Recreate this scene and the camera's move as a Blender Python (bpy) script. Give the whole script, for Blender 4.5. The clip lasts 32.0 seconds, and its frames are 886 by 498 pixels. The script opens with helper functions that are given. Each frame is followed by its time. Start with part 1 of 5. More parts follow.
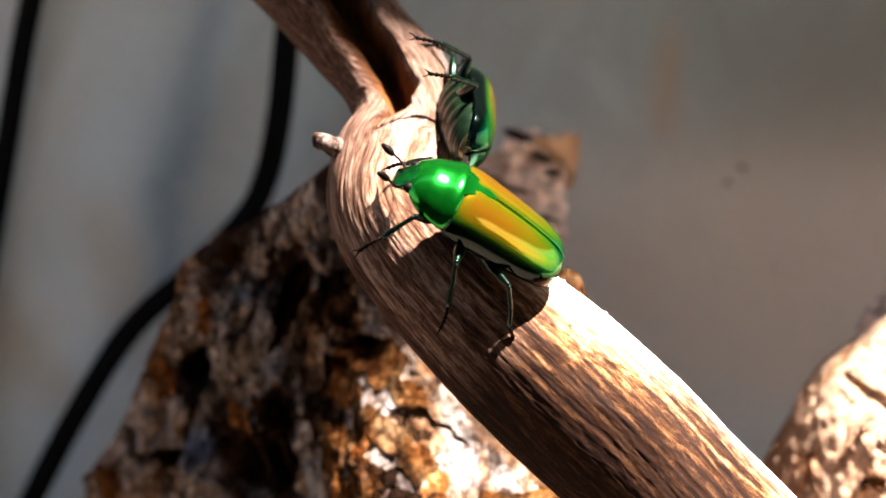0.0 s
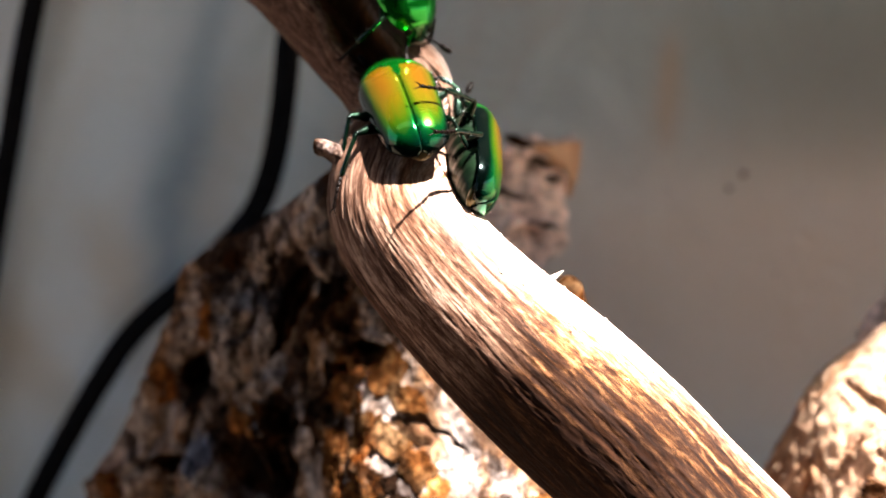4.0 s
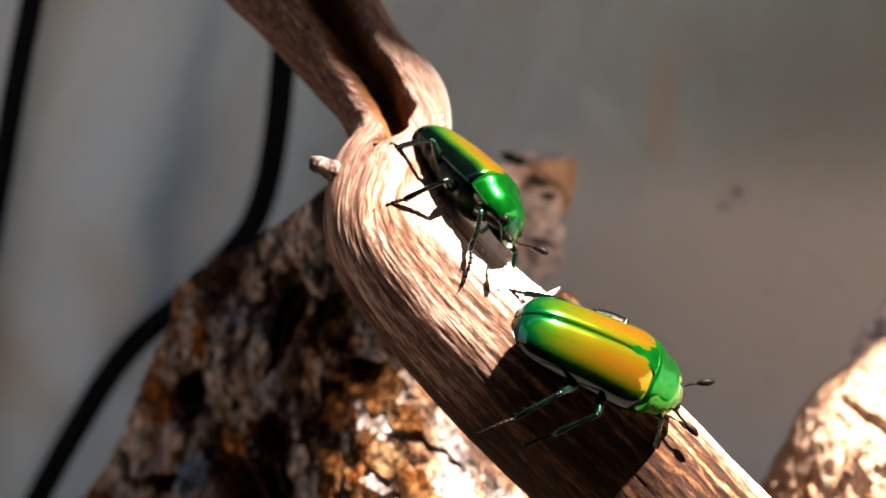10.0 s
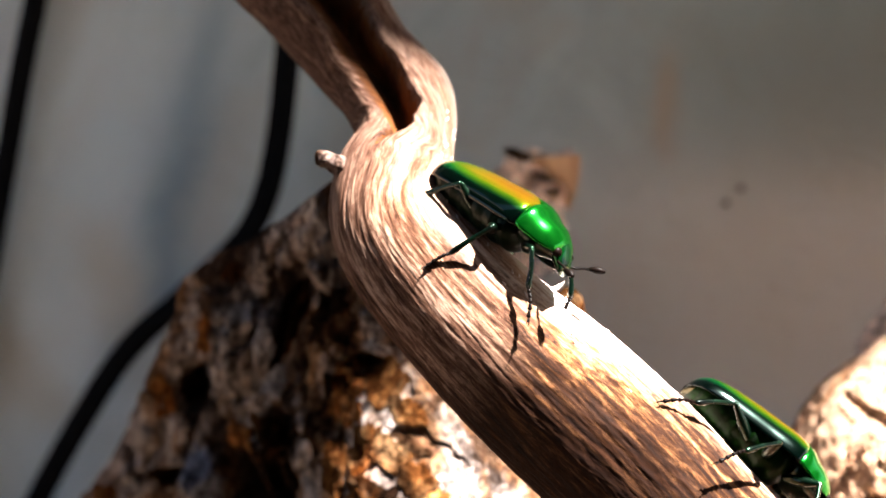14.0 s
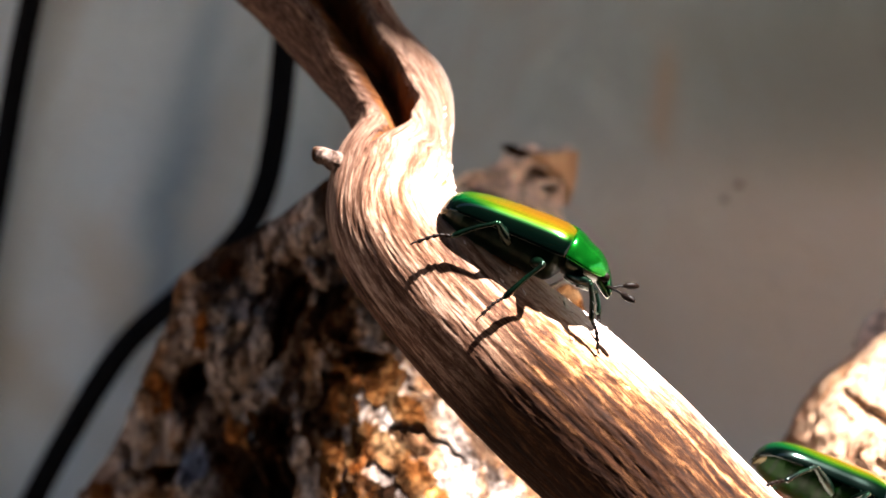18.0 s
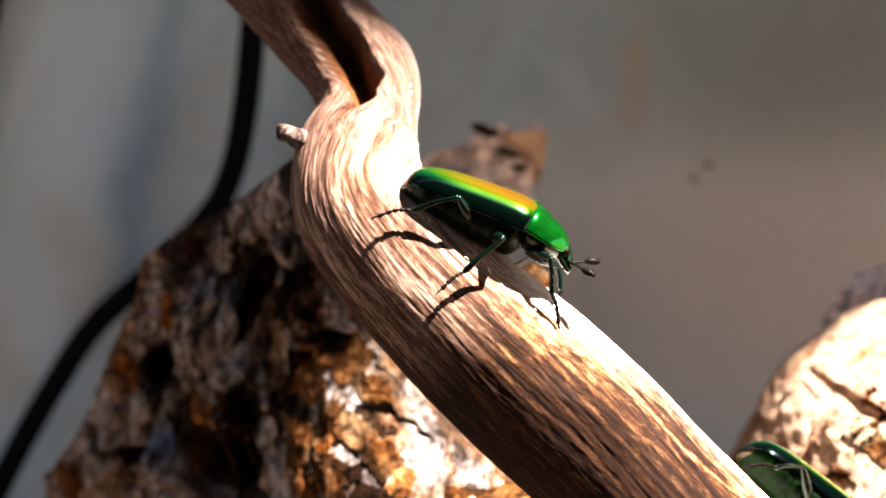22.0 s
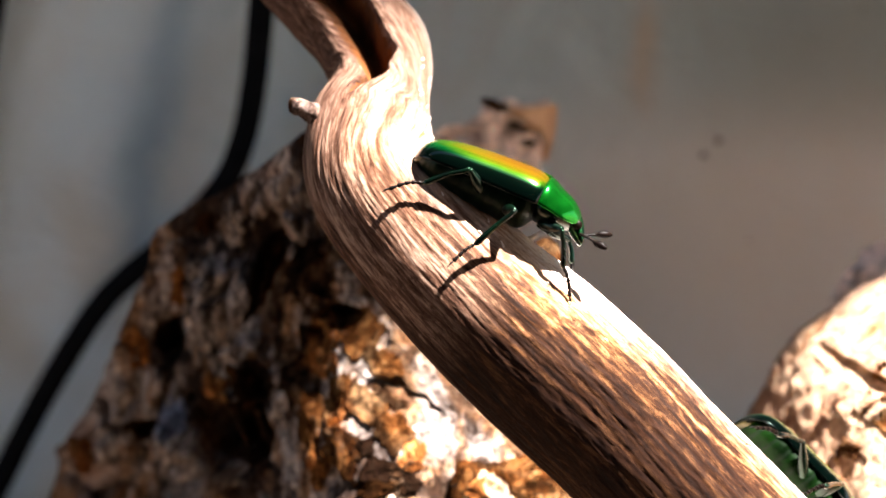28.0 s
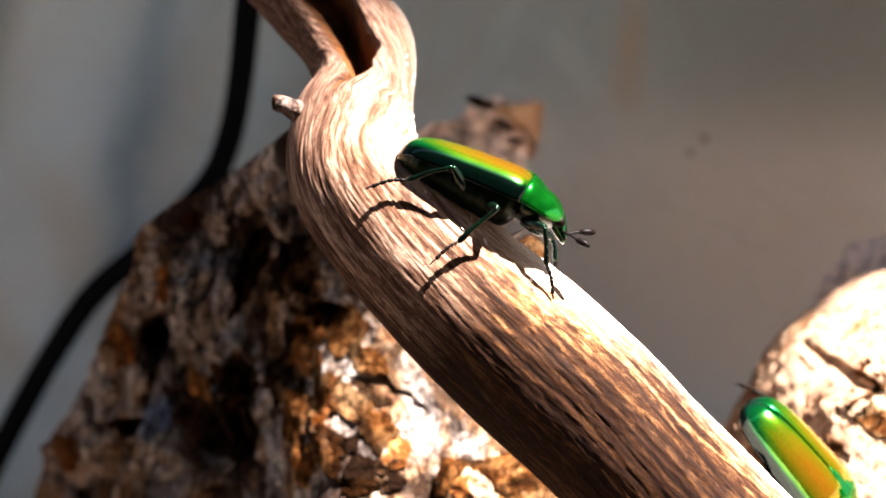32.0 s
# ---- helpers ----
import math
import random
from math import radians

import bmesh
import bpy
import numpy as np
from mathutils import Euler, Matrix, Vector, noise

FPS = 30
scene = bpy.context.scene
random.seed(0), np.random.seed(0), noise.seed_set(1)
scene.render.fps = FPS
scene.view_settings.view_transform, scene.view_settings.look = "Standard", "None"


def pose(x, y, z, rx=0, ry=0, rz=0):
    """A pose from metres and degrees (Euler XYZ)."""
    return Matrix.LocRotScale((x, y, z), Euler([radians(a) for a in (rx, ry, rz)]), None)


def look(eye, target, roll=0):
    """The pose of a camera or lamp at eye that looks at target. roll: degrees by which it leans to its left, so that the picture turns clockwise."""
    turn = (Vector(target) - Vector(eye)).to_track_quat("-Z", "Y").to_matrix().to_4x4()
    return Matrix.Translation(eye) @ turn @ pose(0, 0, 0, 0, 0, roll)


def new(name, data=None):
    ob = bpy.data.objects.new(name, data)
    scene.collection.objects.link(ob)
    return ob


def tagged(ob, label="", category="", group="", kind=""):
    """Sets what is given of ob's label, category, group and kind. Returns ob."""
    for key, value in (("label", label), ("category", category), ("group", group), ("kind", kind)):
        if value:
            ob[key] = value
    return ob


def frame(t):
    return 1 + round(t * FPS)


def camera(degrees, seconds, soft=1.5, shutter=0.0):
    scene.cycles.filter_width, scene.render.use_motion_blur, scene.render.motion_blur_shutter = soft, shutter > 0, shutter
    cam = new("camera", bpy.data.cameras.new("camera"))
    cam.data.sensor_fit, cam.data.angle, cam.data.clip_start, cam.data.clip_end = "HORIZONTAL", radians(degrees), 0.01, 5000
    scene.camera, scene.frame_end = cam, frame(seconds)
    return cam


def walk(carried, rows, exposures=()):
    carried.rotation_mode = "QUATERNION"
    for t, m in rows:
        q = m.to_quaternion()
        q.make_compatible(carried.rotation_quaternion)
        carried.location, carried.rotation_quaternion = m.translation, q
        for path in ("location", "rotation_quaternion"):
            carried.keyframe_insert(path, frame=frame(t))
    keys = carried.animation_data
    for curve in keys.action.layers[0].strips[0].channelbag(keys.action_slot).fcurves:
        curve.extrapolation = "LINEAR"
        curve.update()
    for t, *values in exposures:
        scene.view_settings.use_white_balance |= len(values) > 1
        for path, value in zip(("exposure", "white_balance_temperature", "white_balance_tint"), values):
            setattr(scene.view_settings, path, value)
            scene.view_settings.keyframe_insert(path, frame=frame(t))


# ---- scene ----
# camera: a carried camera, a hand's width in front of the branch
cam = camera(41.0, 32.0, soft=1.6)
PATH = [
    (0.0, 0.00055, -0.00034, 0.22030, -0.058, -13.160, 0.130),
    (0.5, 0.00061, -0.00024, 0.22021, -0.113, -13.125, 0.060),
    (1.0, 0.00080, -0.00008, 0.22037, -0.190, -13.203, 0.016),
    (1.5, 0.00083, 0.00019, 0.22018, -0.473, -13.333, -0.077),
    (2.0, 0.00049, 0.00015, 0.22028, -0.250, -13.525, -0.033),
    (2.5, 0.00084, -0.00015, 0.21987, -0.053, -13.552, -0.048),
    (3.0, 0.00071, -0.00011, 0.21995, -0.170, -13.604, 0.047),
    (3.5, 0.00094, -0.00061, 0.22010, 0.129, -13.323, 0.059),
    (4.0, 0.00072, -0.00041, 0.22050, 0.036, -12.911, 0.069),
    (4.5, 0.00034, 0.00013, 0.22024, -0.110, -12.310, 0.069),
    (6.5, -0.00008, 0.00020, 0.22000, -0.047, -11.900, 0.070),
    (7.0, -0.00015, 0.00025, 0.21997, 0.173, -11.885, 0.148),
    (7.5, -0.00015, 0.00009, 0.21985, 0.117, -11.817, 0.072),
    (8.0, -0.00010, 0.00026, 0.21997, 0.042, -11.900, 0.112),
    (8.5, -0.00006, 0.00004, 0.21985, 0.100, -11.896, 0.088),
    (9.0, 0.00006, -0.00036, 0.22009, 0.002, -12.002, 0.052),
    (9.5, 0.00005, -0.00015, 0.22006, -0.229, -12.005, 0.034),
    (10.0, 0.00019, -0.00011, 0.22005, -0.315, -11.977, 0.062),
    (10.5, -0.00006, -0.00032, 0.22012, -0.265, -11.871, 0.054),
    (11.0, 0.00006, -0.00082, 0.21988, -0.318, -11.722, -0.007),
    (11.5, 0.00020, -0.00069, 0.21966, -0.189, -11.856, -0.031),
    (12.0, 0.00032, -0.00026, 0.21962, -0.350, -11.952, -0.077),
    (12.5, -0.00006, -0.00015, 0.21993, -0.317, -12.207, -0.009),
    (13.0, 0.00006, -0.00038, 0.21964, -0.363, -12.227, -0.073),
    (13.5, -0.00015, -0.00055, 0.21974, -0.266, -12.121, -0.100),
    (14.0, -0.00045, -0.00064, 0.21977, -0.243, -12.119, -0.053),
    (14.5, 0.00027, -0.00048, 0.21971, -0.235, -12.061, -0.107),
    (16.5, 0.00001, 0.00018, 0.21967, -0.505, -12.157, -0.041),
    (17.0, -0.00023, 0.00017, 0.21960, -0.431, -12.261, -0.052),
    (17.5, -0.00037, 0.00011, 0.21966, -0.414, -12.342, -0.077),
    (18.0, -0.00034, 0.00009, 0.21966, -0.324, -12.284, -0.068),
    (18.5, -0.00073, 0.00007, 0.21987, -0.386, -12.330, -0.104),
    (19.0, -0.00069, -0.00014, 0.21956, -0.450, -12.254, 0.066),
    (19.5, -0.00034, 0.00019, 0.21943, -0.548, -12.325, -0.073),
    (20.0, -0.00023, 0.00044, 0.21952, -0.689, -12.497, -0.158),
    (20.5, -0.00021, 0.00047, 0.21956, -0.841, -12.699, -0.207),
    (21.0, 0.00036, 0.00036, 0.21917, -0.935, -12.845, -0.216),
    (21.5, 0.00093, 0.00046, 0.21903, -1.372, -13.042, -0.270),
    (22.0, 0.00110, 0.00078, 0.21901, -1.512, -13.171, -0.269),
    (22.5, 0.00075, 0.00091, 0.21897, -1.485, -13.297, -0.222),
    (23.0, 0.00063, 0.00101, 0.21887, -1.434, -13.567, -0.244),
    (23.5, 0.00039, 0.00089, 0.21886, -1.390, -13.643, -0.289),
    (24.0, 0.00032, 0.00087, 0.21877, -1.398, -13.744, -0.242),
    (24.5, 0.00023, 0.00096, 0.21896, -1.332, -13.826, -0.184),
    (25.0, 0.00043, 0.00067, 0.21894, -1.356, -13.820, -0.235),
    (25.5, 0.00022, 0.00087, 0.21875, -1.416, -13.895, -0.237),
    (27.5, -0.00039, 0.00090, 0.21864, -1.257, -14.222, -0.225),
    (28.0, -0.00006, 0.00059, 0.21844, -1.279, -14.240, -0.259),
    (28.5, 0.00042, 0.00036, 0.21845, -1.332, -14.242, -0.306),
    (29.0, 0.00013, 0.00048, 0.21852, -1.324, -14.339, -0.331),
    (29.5, 0.00023, 0.00086, 0.21852, -1.335, -14.547, -0.281),
    (30.0, 0.00028, 0.00087, 0.21846, -1.485, -14.444, -0.240),
    (30.5, 0.00012, 0.00081, 0.21842, -1.418, -14.529, -0.291),
    (31.0, 0.00018, 0.00076, 0.21842, -1.408, -14.630, -0.276),
    (31.5, 0.00115, 0.00070, 0.21837, -1.782, -14.460, -0.435),
    (32.0, 0.00100, 0.00060, 0.21834, -1.724, -14.330, -0.371),
]
cam.data.dof.use_dof = True  # near focus on the branch; the wall is soft
cam.data.dof.focus_distance, cam.data.dof.aperture_fstop = 0.163, 14.0
walk(cam, [(t, pose(x, y, z, 90 + pitch, roll, yaw)) for t, x, y, z, yaw, pitch, roll in PATH])

# ---- light: high sun from the right, open sky ----
SUN = Vector((0.37, -0.085, 0.92)).normalized()
world = bpy.data.worlds.new("sky")
scene.world = world
world.use_nodes = True
wn = world.node_tree.nodes
sky = wn.new("ShaderNodeTexSky")
sky.sky_type, sky.sun_disc = "NISHITA", False
sky.sun_elevation = math.asin(SUN.z)
sky.sun_rotation = math.atan2(SUN.x, SUN.y)
wn["Background"].inputs["Strength"].default_value = 0.027
world.node_tree.links.new(sky.outputs["Color"], wn["Background"].inputs["Color"])
sun = new("sun", bpy.data.lights.new("sun", "SUN"))
sun.data.energy, sun.data.angle, sun.data.color = 5.0, radians(1.6), (1.0, 0.96, 0.93)
sun.matrix_world = look(SUN * 3, (0, 0, 0))
scene.view_settings.exposure = 3.9


# ---- materials ----
class Nodes:
    """A small writer for node materials."""

    def __init__(self, name, rough=0.7, metal=0.0):
        self.m = bpy.data.materials.new(name)
        self.m.use_nodes = True
        self.t = self.m.node_tree
        self.b = self.t.nodes["Principled BSDF"]
        self.b.inputs["Roughness"].default_value = rough
        self.b.inputs["Metallic"].default_value = metal

    def node(self, kind, **values):
        n = self.t.nodes.new(kind)
        for key, value in values.items():
            n.inputs[key.replace("_", " ")].default_value = value
        return n

    def link(self, a, b):
        self.t.links.new(a, b)
        return b.node

    def coords(self, which="Object", scale=(1, 1, 1), turn=(0, 0, 0)):
        c = self.node("ShaderNodeTexCoord")
        m = self.node("ShaderNodeMapping")
        m.inputs["Scale"].default_value = scale
        m.inputs["Rotation"].default_value = turn
        self.link(c.outputs[which], m.inputs["Vector"])
        return m.outputs["Vector"]

    def noise(self, vec, scale, detail=6.0, rough=0.6, warp=0.0):
        n = self.node("ShaderNodeTexNoise", Scale=scale, Detail=detail, Roughness=rough, Distortion=warp)
        self.link(vec, n.inputs["Vector"])
        return n.outputs["Fac"]

    def ramp(self, fac, *stops):
        r = self.t.nodes.new("ShaderNodeValToRGB")
        while len(r.color_ramp.elements) < len(stops):
            r.color_ramp.elements.new(0.5)
        for e, (p, c) in zip(r.color_ramp.elements, stops):
            e.position = p
            e.color = (*c, 1) if hasattr(c, "__len__") else (c, c, c, 1)
        self.link(fac, r.inputs["Fac"])
        return r.outputs["Color"]

    def mix(self, fac, a, b, how="MIX"):
        n = self.t.nodes.new("ShaderNodeMix")
        n.data_type, n.blend_type = "RGBA", how
        for sock, v in ((n.inputs[0], fac), (n.inputs[6], a), (n.inputs[7], b)):
            if hasattr(v, "is_linked"):
                self.link(v, sock)
            else:
                sock.default_value = (*v, 1) if hasattr(v, "__len__") else v
        return n.outputs[2]

    def math(self, how, a, b=0.0):
        n = self.t.nodes.new("ShaderNodeMath")
        n.operation = how
        for sock, v in zip(n.inputs, (a, b)):
            if hasattr(v, "is_linked"):
                self.link(v, sock)
            else:
                sock.default_value = v
        return n.outputs[0]

    def bump(self, height, distance, strength=1.0, after=None):
        n = self.node("ShaderNodeBump", Distance=distance, Strength=strength)
        self.link(height, n.inputs["Height"])
        if after is not None:
            self.link(after, n.inputs["Normal"])
        return n.outputs["Normal"]

    def done(self, colour=None, rough=None, normal=None):
        for v, name in ((colour, "Base Color"), (rough, "Roughness"), (normal, "Normal")):
            if v is None:
                continue
            if hasattr(v, "is_linked"):
                self.link(v, self.b.inputs[name])
            else:
                self.b.inputs[name].default_value = (*v, 1) if hasattr(v, "__len__") else v
        return self.m


def wood_material():
    """Weathered driftwood: pale, scaly wood with long brown streaks, pits and grey weathering. UV in millimetres."""
    n = Nodes("driftwood", 0.7)
    n.b.inputs["Specular IOR Level"].default_value = 0.05
    fine = n.noise(n.coords("UV", (0.9, 2.1, 1)), 1.0, 8, 0.72, 0.8)
    scale = n.noise(n.coords("UV", (0.36, 1.25, 1)), 1.0, 8, 0.72, 0.6)
    streak = n.noise(n.coords("UV", (0.026, 0.22, 1)), 1.0, 9, 0.70, 0.9)
    blotch = n.noise(n.coords("UV", (0.07, 0.15, 1)), 1.0, 6, 0.62, 0.8)
    crack = n.noise(n.coords("UV", (0.07, 0.75, 1)), 1.0, 9, 0.74, 1.2)
    c = n.ramp(streak, (0.37, (0.050, 0.017, 0.007)), (0.45, (0.17, 0.066, 0.024)), (0.53, (0.50, 0.34, 0.25)), (0.64, (0.76, 0.65, 0.57)))
    c = n.mix(n.ramp(blotch, (0.50, 0.0), (0.66, 0.5)), c, (0.40, 0.175, 0.060))
    c = n.mix(n.ramp(fine, (0.38, 0.35), (0.47, 0.0)), c, (0.15, 0.060, 0.026))
    c = n.mix(n.ramp(scale, (0.34, 0.35), (0.42, 0.0)), c, (0.10, 0.042, 0.020))
    c = n.mix(n.ramp(scale, (0.56, 0.0), (0.68, 0.45)), c, (0.80, 0.68, 0.59))
    c = n.mix(n.ramp(crack, (0.60, 0.0), (0.68, 0.6)), c, (0.060, 0.022, 0.011))
    grey = n.noise(n.coords("UV", (0.05, 0.10, 1)), 1.0, 6, 0.65)
    c = n.mix(n.ramp(grey, (0.50, 0.0), (0.64, 0.45)), c, n.ramp(fine, (0.38, (0.11, 0.072, 0.060)), (0.58, (0.36, 0.26, 0.22))))
    grain = n.noise(n.coords("UV", (0.030, 0.34, 1)), 1.0, 9, 0.68, 1.5)
    mixed = n.math("ADD", n.math("MULTIPLY", scale, 0.44), n.math("MULTIPLY", grain, 0.56))
    # a dark, rotten band that winds along the lower half of the branch; the front's shade is put into its colour too
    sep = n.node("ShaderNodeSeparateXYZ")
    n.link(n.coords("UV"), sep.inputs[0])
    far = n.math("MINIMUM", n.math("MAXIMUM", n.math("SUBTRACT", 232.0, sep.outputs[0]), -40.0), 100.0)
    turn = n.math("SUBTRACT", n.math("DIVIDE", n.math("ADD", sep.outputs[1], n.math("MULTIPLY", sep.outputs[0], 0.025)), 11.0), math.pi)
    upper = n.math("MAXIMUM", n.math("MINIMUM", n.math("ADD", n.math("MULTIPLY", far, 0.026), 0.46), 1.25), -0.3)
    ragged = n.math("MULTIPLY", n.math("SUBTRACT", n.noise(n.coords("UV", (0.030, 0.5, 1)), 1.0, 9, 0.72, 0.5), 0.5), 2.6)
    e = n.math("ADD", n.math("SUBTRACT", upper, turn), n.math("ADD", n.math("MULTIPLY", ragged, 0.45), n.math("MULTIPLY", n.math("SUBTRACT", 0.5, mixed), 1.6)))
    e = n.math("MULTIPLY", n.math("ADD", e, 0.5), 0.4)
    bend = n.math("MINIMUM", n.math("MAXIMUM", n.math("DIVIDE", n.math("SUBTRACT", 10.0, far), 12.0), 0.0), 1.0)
    # the sun's glare on the crest is put into the pale wood colour
    crest_lit = n.math("SUBTRACT", n.math("ADD", turn, n.math("MULTIPLY", ragged, 0.20)), n.math("ADD", n.math("MULTIPLY", bend, 0.25), n.math("MULTIPLY", n.math("SUBTRACT", 0.5, scale), 0.6)))
    c = n.mix(n.ramp(n.math("MULTIPLY", crest_lit, 0.5), (0.42, 0.0), (0.62, 0.75)), c, n.ramp(scale, (0.36, (0.40, 0.29, 0.24)), (0.50, (0.74, 0.64, 0.58))))
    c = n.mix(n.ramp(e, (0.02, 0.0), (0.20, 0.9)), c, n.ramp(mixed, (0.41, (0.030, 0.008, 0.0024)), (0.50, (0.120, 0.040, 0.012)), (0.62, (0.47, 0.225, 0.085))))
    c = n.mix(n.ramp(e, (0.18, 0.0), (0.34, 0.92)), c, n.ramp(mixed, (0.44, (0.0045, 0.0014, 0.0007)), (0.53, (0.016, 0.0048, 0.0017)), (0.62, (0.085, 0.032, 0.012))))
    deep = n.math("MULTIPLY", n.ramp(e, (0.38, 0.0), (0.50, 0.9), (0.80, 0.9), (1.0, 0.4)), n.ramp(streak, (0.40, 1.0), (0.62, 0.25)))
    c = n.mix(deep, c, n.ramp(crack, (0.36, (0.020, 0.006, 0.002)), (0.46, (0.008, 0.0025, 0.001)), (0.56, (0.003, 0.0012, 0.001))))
    c = n.mix(n.math("MULTIPLY", bend, n.ramp(n.math("MULTIPLY", crest_lit, 0.5), (0.25, 0.75), (0.50, 0.0))), c, n.ramp(mixed, (0.42, (0.026, 0.010, 0.005)), (0.50, (0.110, 0.053, 0.033)), (0.62, (0.38, 0.25, 0.185))))
    # the upper limb is browner
    high = n.math("DIVIDE", n.math("SUBTRACT", sep.outputs[0], 252.0), 12.0)
    high = n.math("ADD", high, n.math("MULTIPLY", n.math("SUBTRACT", blotch, 0.5), 1.5))
    c = n.mix(n.ramp(high, (0.0, 0.0), (0.9, 0.75)), c, n.ramp(scale, (0.36, (0.015, 0.006, 0.004)), (0.48, (0.058, 0.028, 0.018)), (0.64, (0.125, 0.076, 0.056))))
    nb = n.bump(fine, 0.00012, 0.6)
    nb = n.bump(scale, 0.00016, 0.6, nb)
    nb = n.bump(crack, 0.00014, -0.7, nb)
    return n.done(c, n.ramp(fine, (0.3, 0.85), (0.7, 0.55)), nb)


def bark_material(name, tint=(1, 1, 1), pale=0.0, dark=0.0, rusty=0.85, calm=0.0):
    """Crumbling bark: brown and orange cork with grey, lichen-pale and almost black patches.
    pale and dark widen the grey and the black patches."""
    n = Nodes(name, 0.85)
    n.b.inputs["Specular IOR Level"].default_value = 0.0
    v = n.coords("Object", (1, 1, 0.6))
    big = n.noise(v, 62, 6, 0.64, 0.8)
    mid = n.noise(v, 380, 7, 0.70, 0.9)
    fine = n.noise(v, 1100, 5, 0.7)
    c = n.ramp(mid, (0.32 - 0.16 * calm, (0.012, 0.007, 0.005)), (0.42 - 0.10 * calm, (0.075, 0.036, 0.018)), (0.52, (0.21, 0.115, 0.060)), (0.62, (0.36, 0.25, 0.165)), (0.74, (0.58, 0.49, 0.41)))
    grey = n.noise(n.coords("Object", (1.0, 1.0, 0.32), (0.2, 0.3, 0)), 85, 6, 0.66, 0.8)
    c = n.mix(n.ramp(grey, (0.53 - pale, 0.0), (0.63 - pale, 0.85)), c, n.ramp(mid, (0.36, (0.10, 0.085, 0.078)), (0.60, (0.50, 0.44, 0.40))))
    rust = n.noise(n.coords("Object", (1, 1, 0.6), (0.5, 0, 0.4)), 75, 5, 0.65, 0.5)
    c = n.mix(n.ramp(rust, (0.55, 0.0), (0.67, rusty)), c, n.ramp(mid, (0.35, (0.07, 0.018, 0.004)), (0.6, (0.38, 0.125, 0.022))))
    c = n.mix(n.ramp(big, (0.40 + dark, 0.92), (0.47 + dark, 0.0)), c, (0.010, 0.006, 0.005))
    vein = n.noise(n.coords("Object", (1, 1, 0.45), (0.1, 0.35, 0)), 170, 6, 0.7, 1.6)
    c = n.mix(n.ramp(n.math("ABSOLUTE", n.math("SUBTRACT", vein, 0.5)), (0.008, 0.9 - 0.7 * calm), (0.034, 0.0)), c, (0.010, 0.006, 0.004))
    c = n.mix(n.ramp(fine, (0.40, 0.7 - 0.5 * calm), (0.50, 0.0)), c, (0.03, 0.016, 0.010))
    c = n.mix(1.0, c, tint, "MULTIPLY")
    nb = n.bump(mid, 0.0009, 0.8)
    nb = n.bump(fine, 0.0004, 0.9, nb)
    return n.done(c, n.ramp(fine, (0.3, 0.95), (0.7, 0.7)), nb)


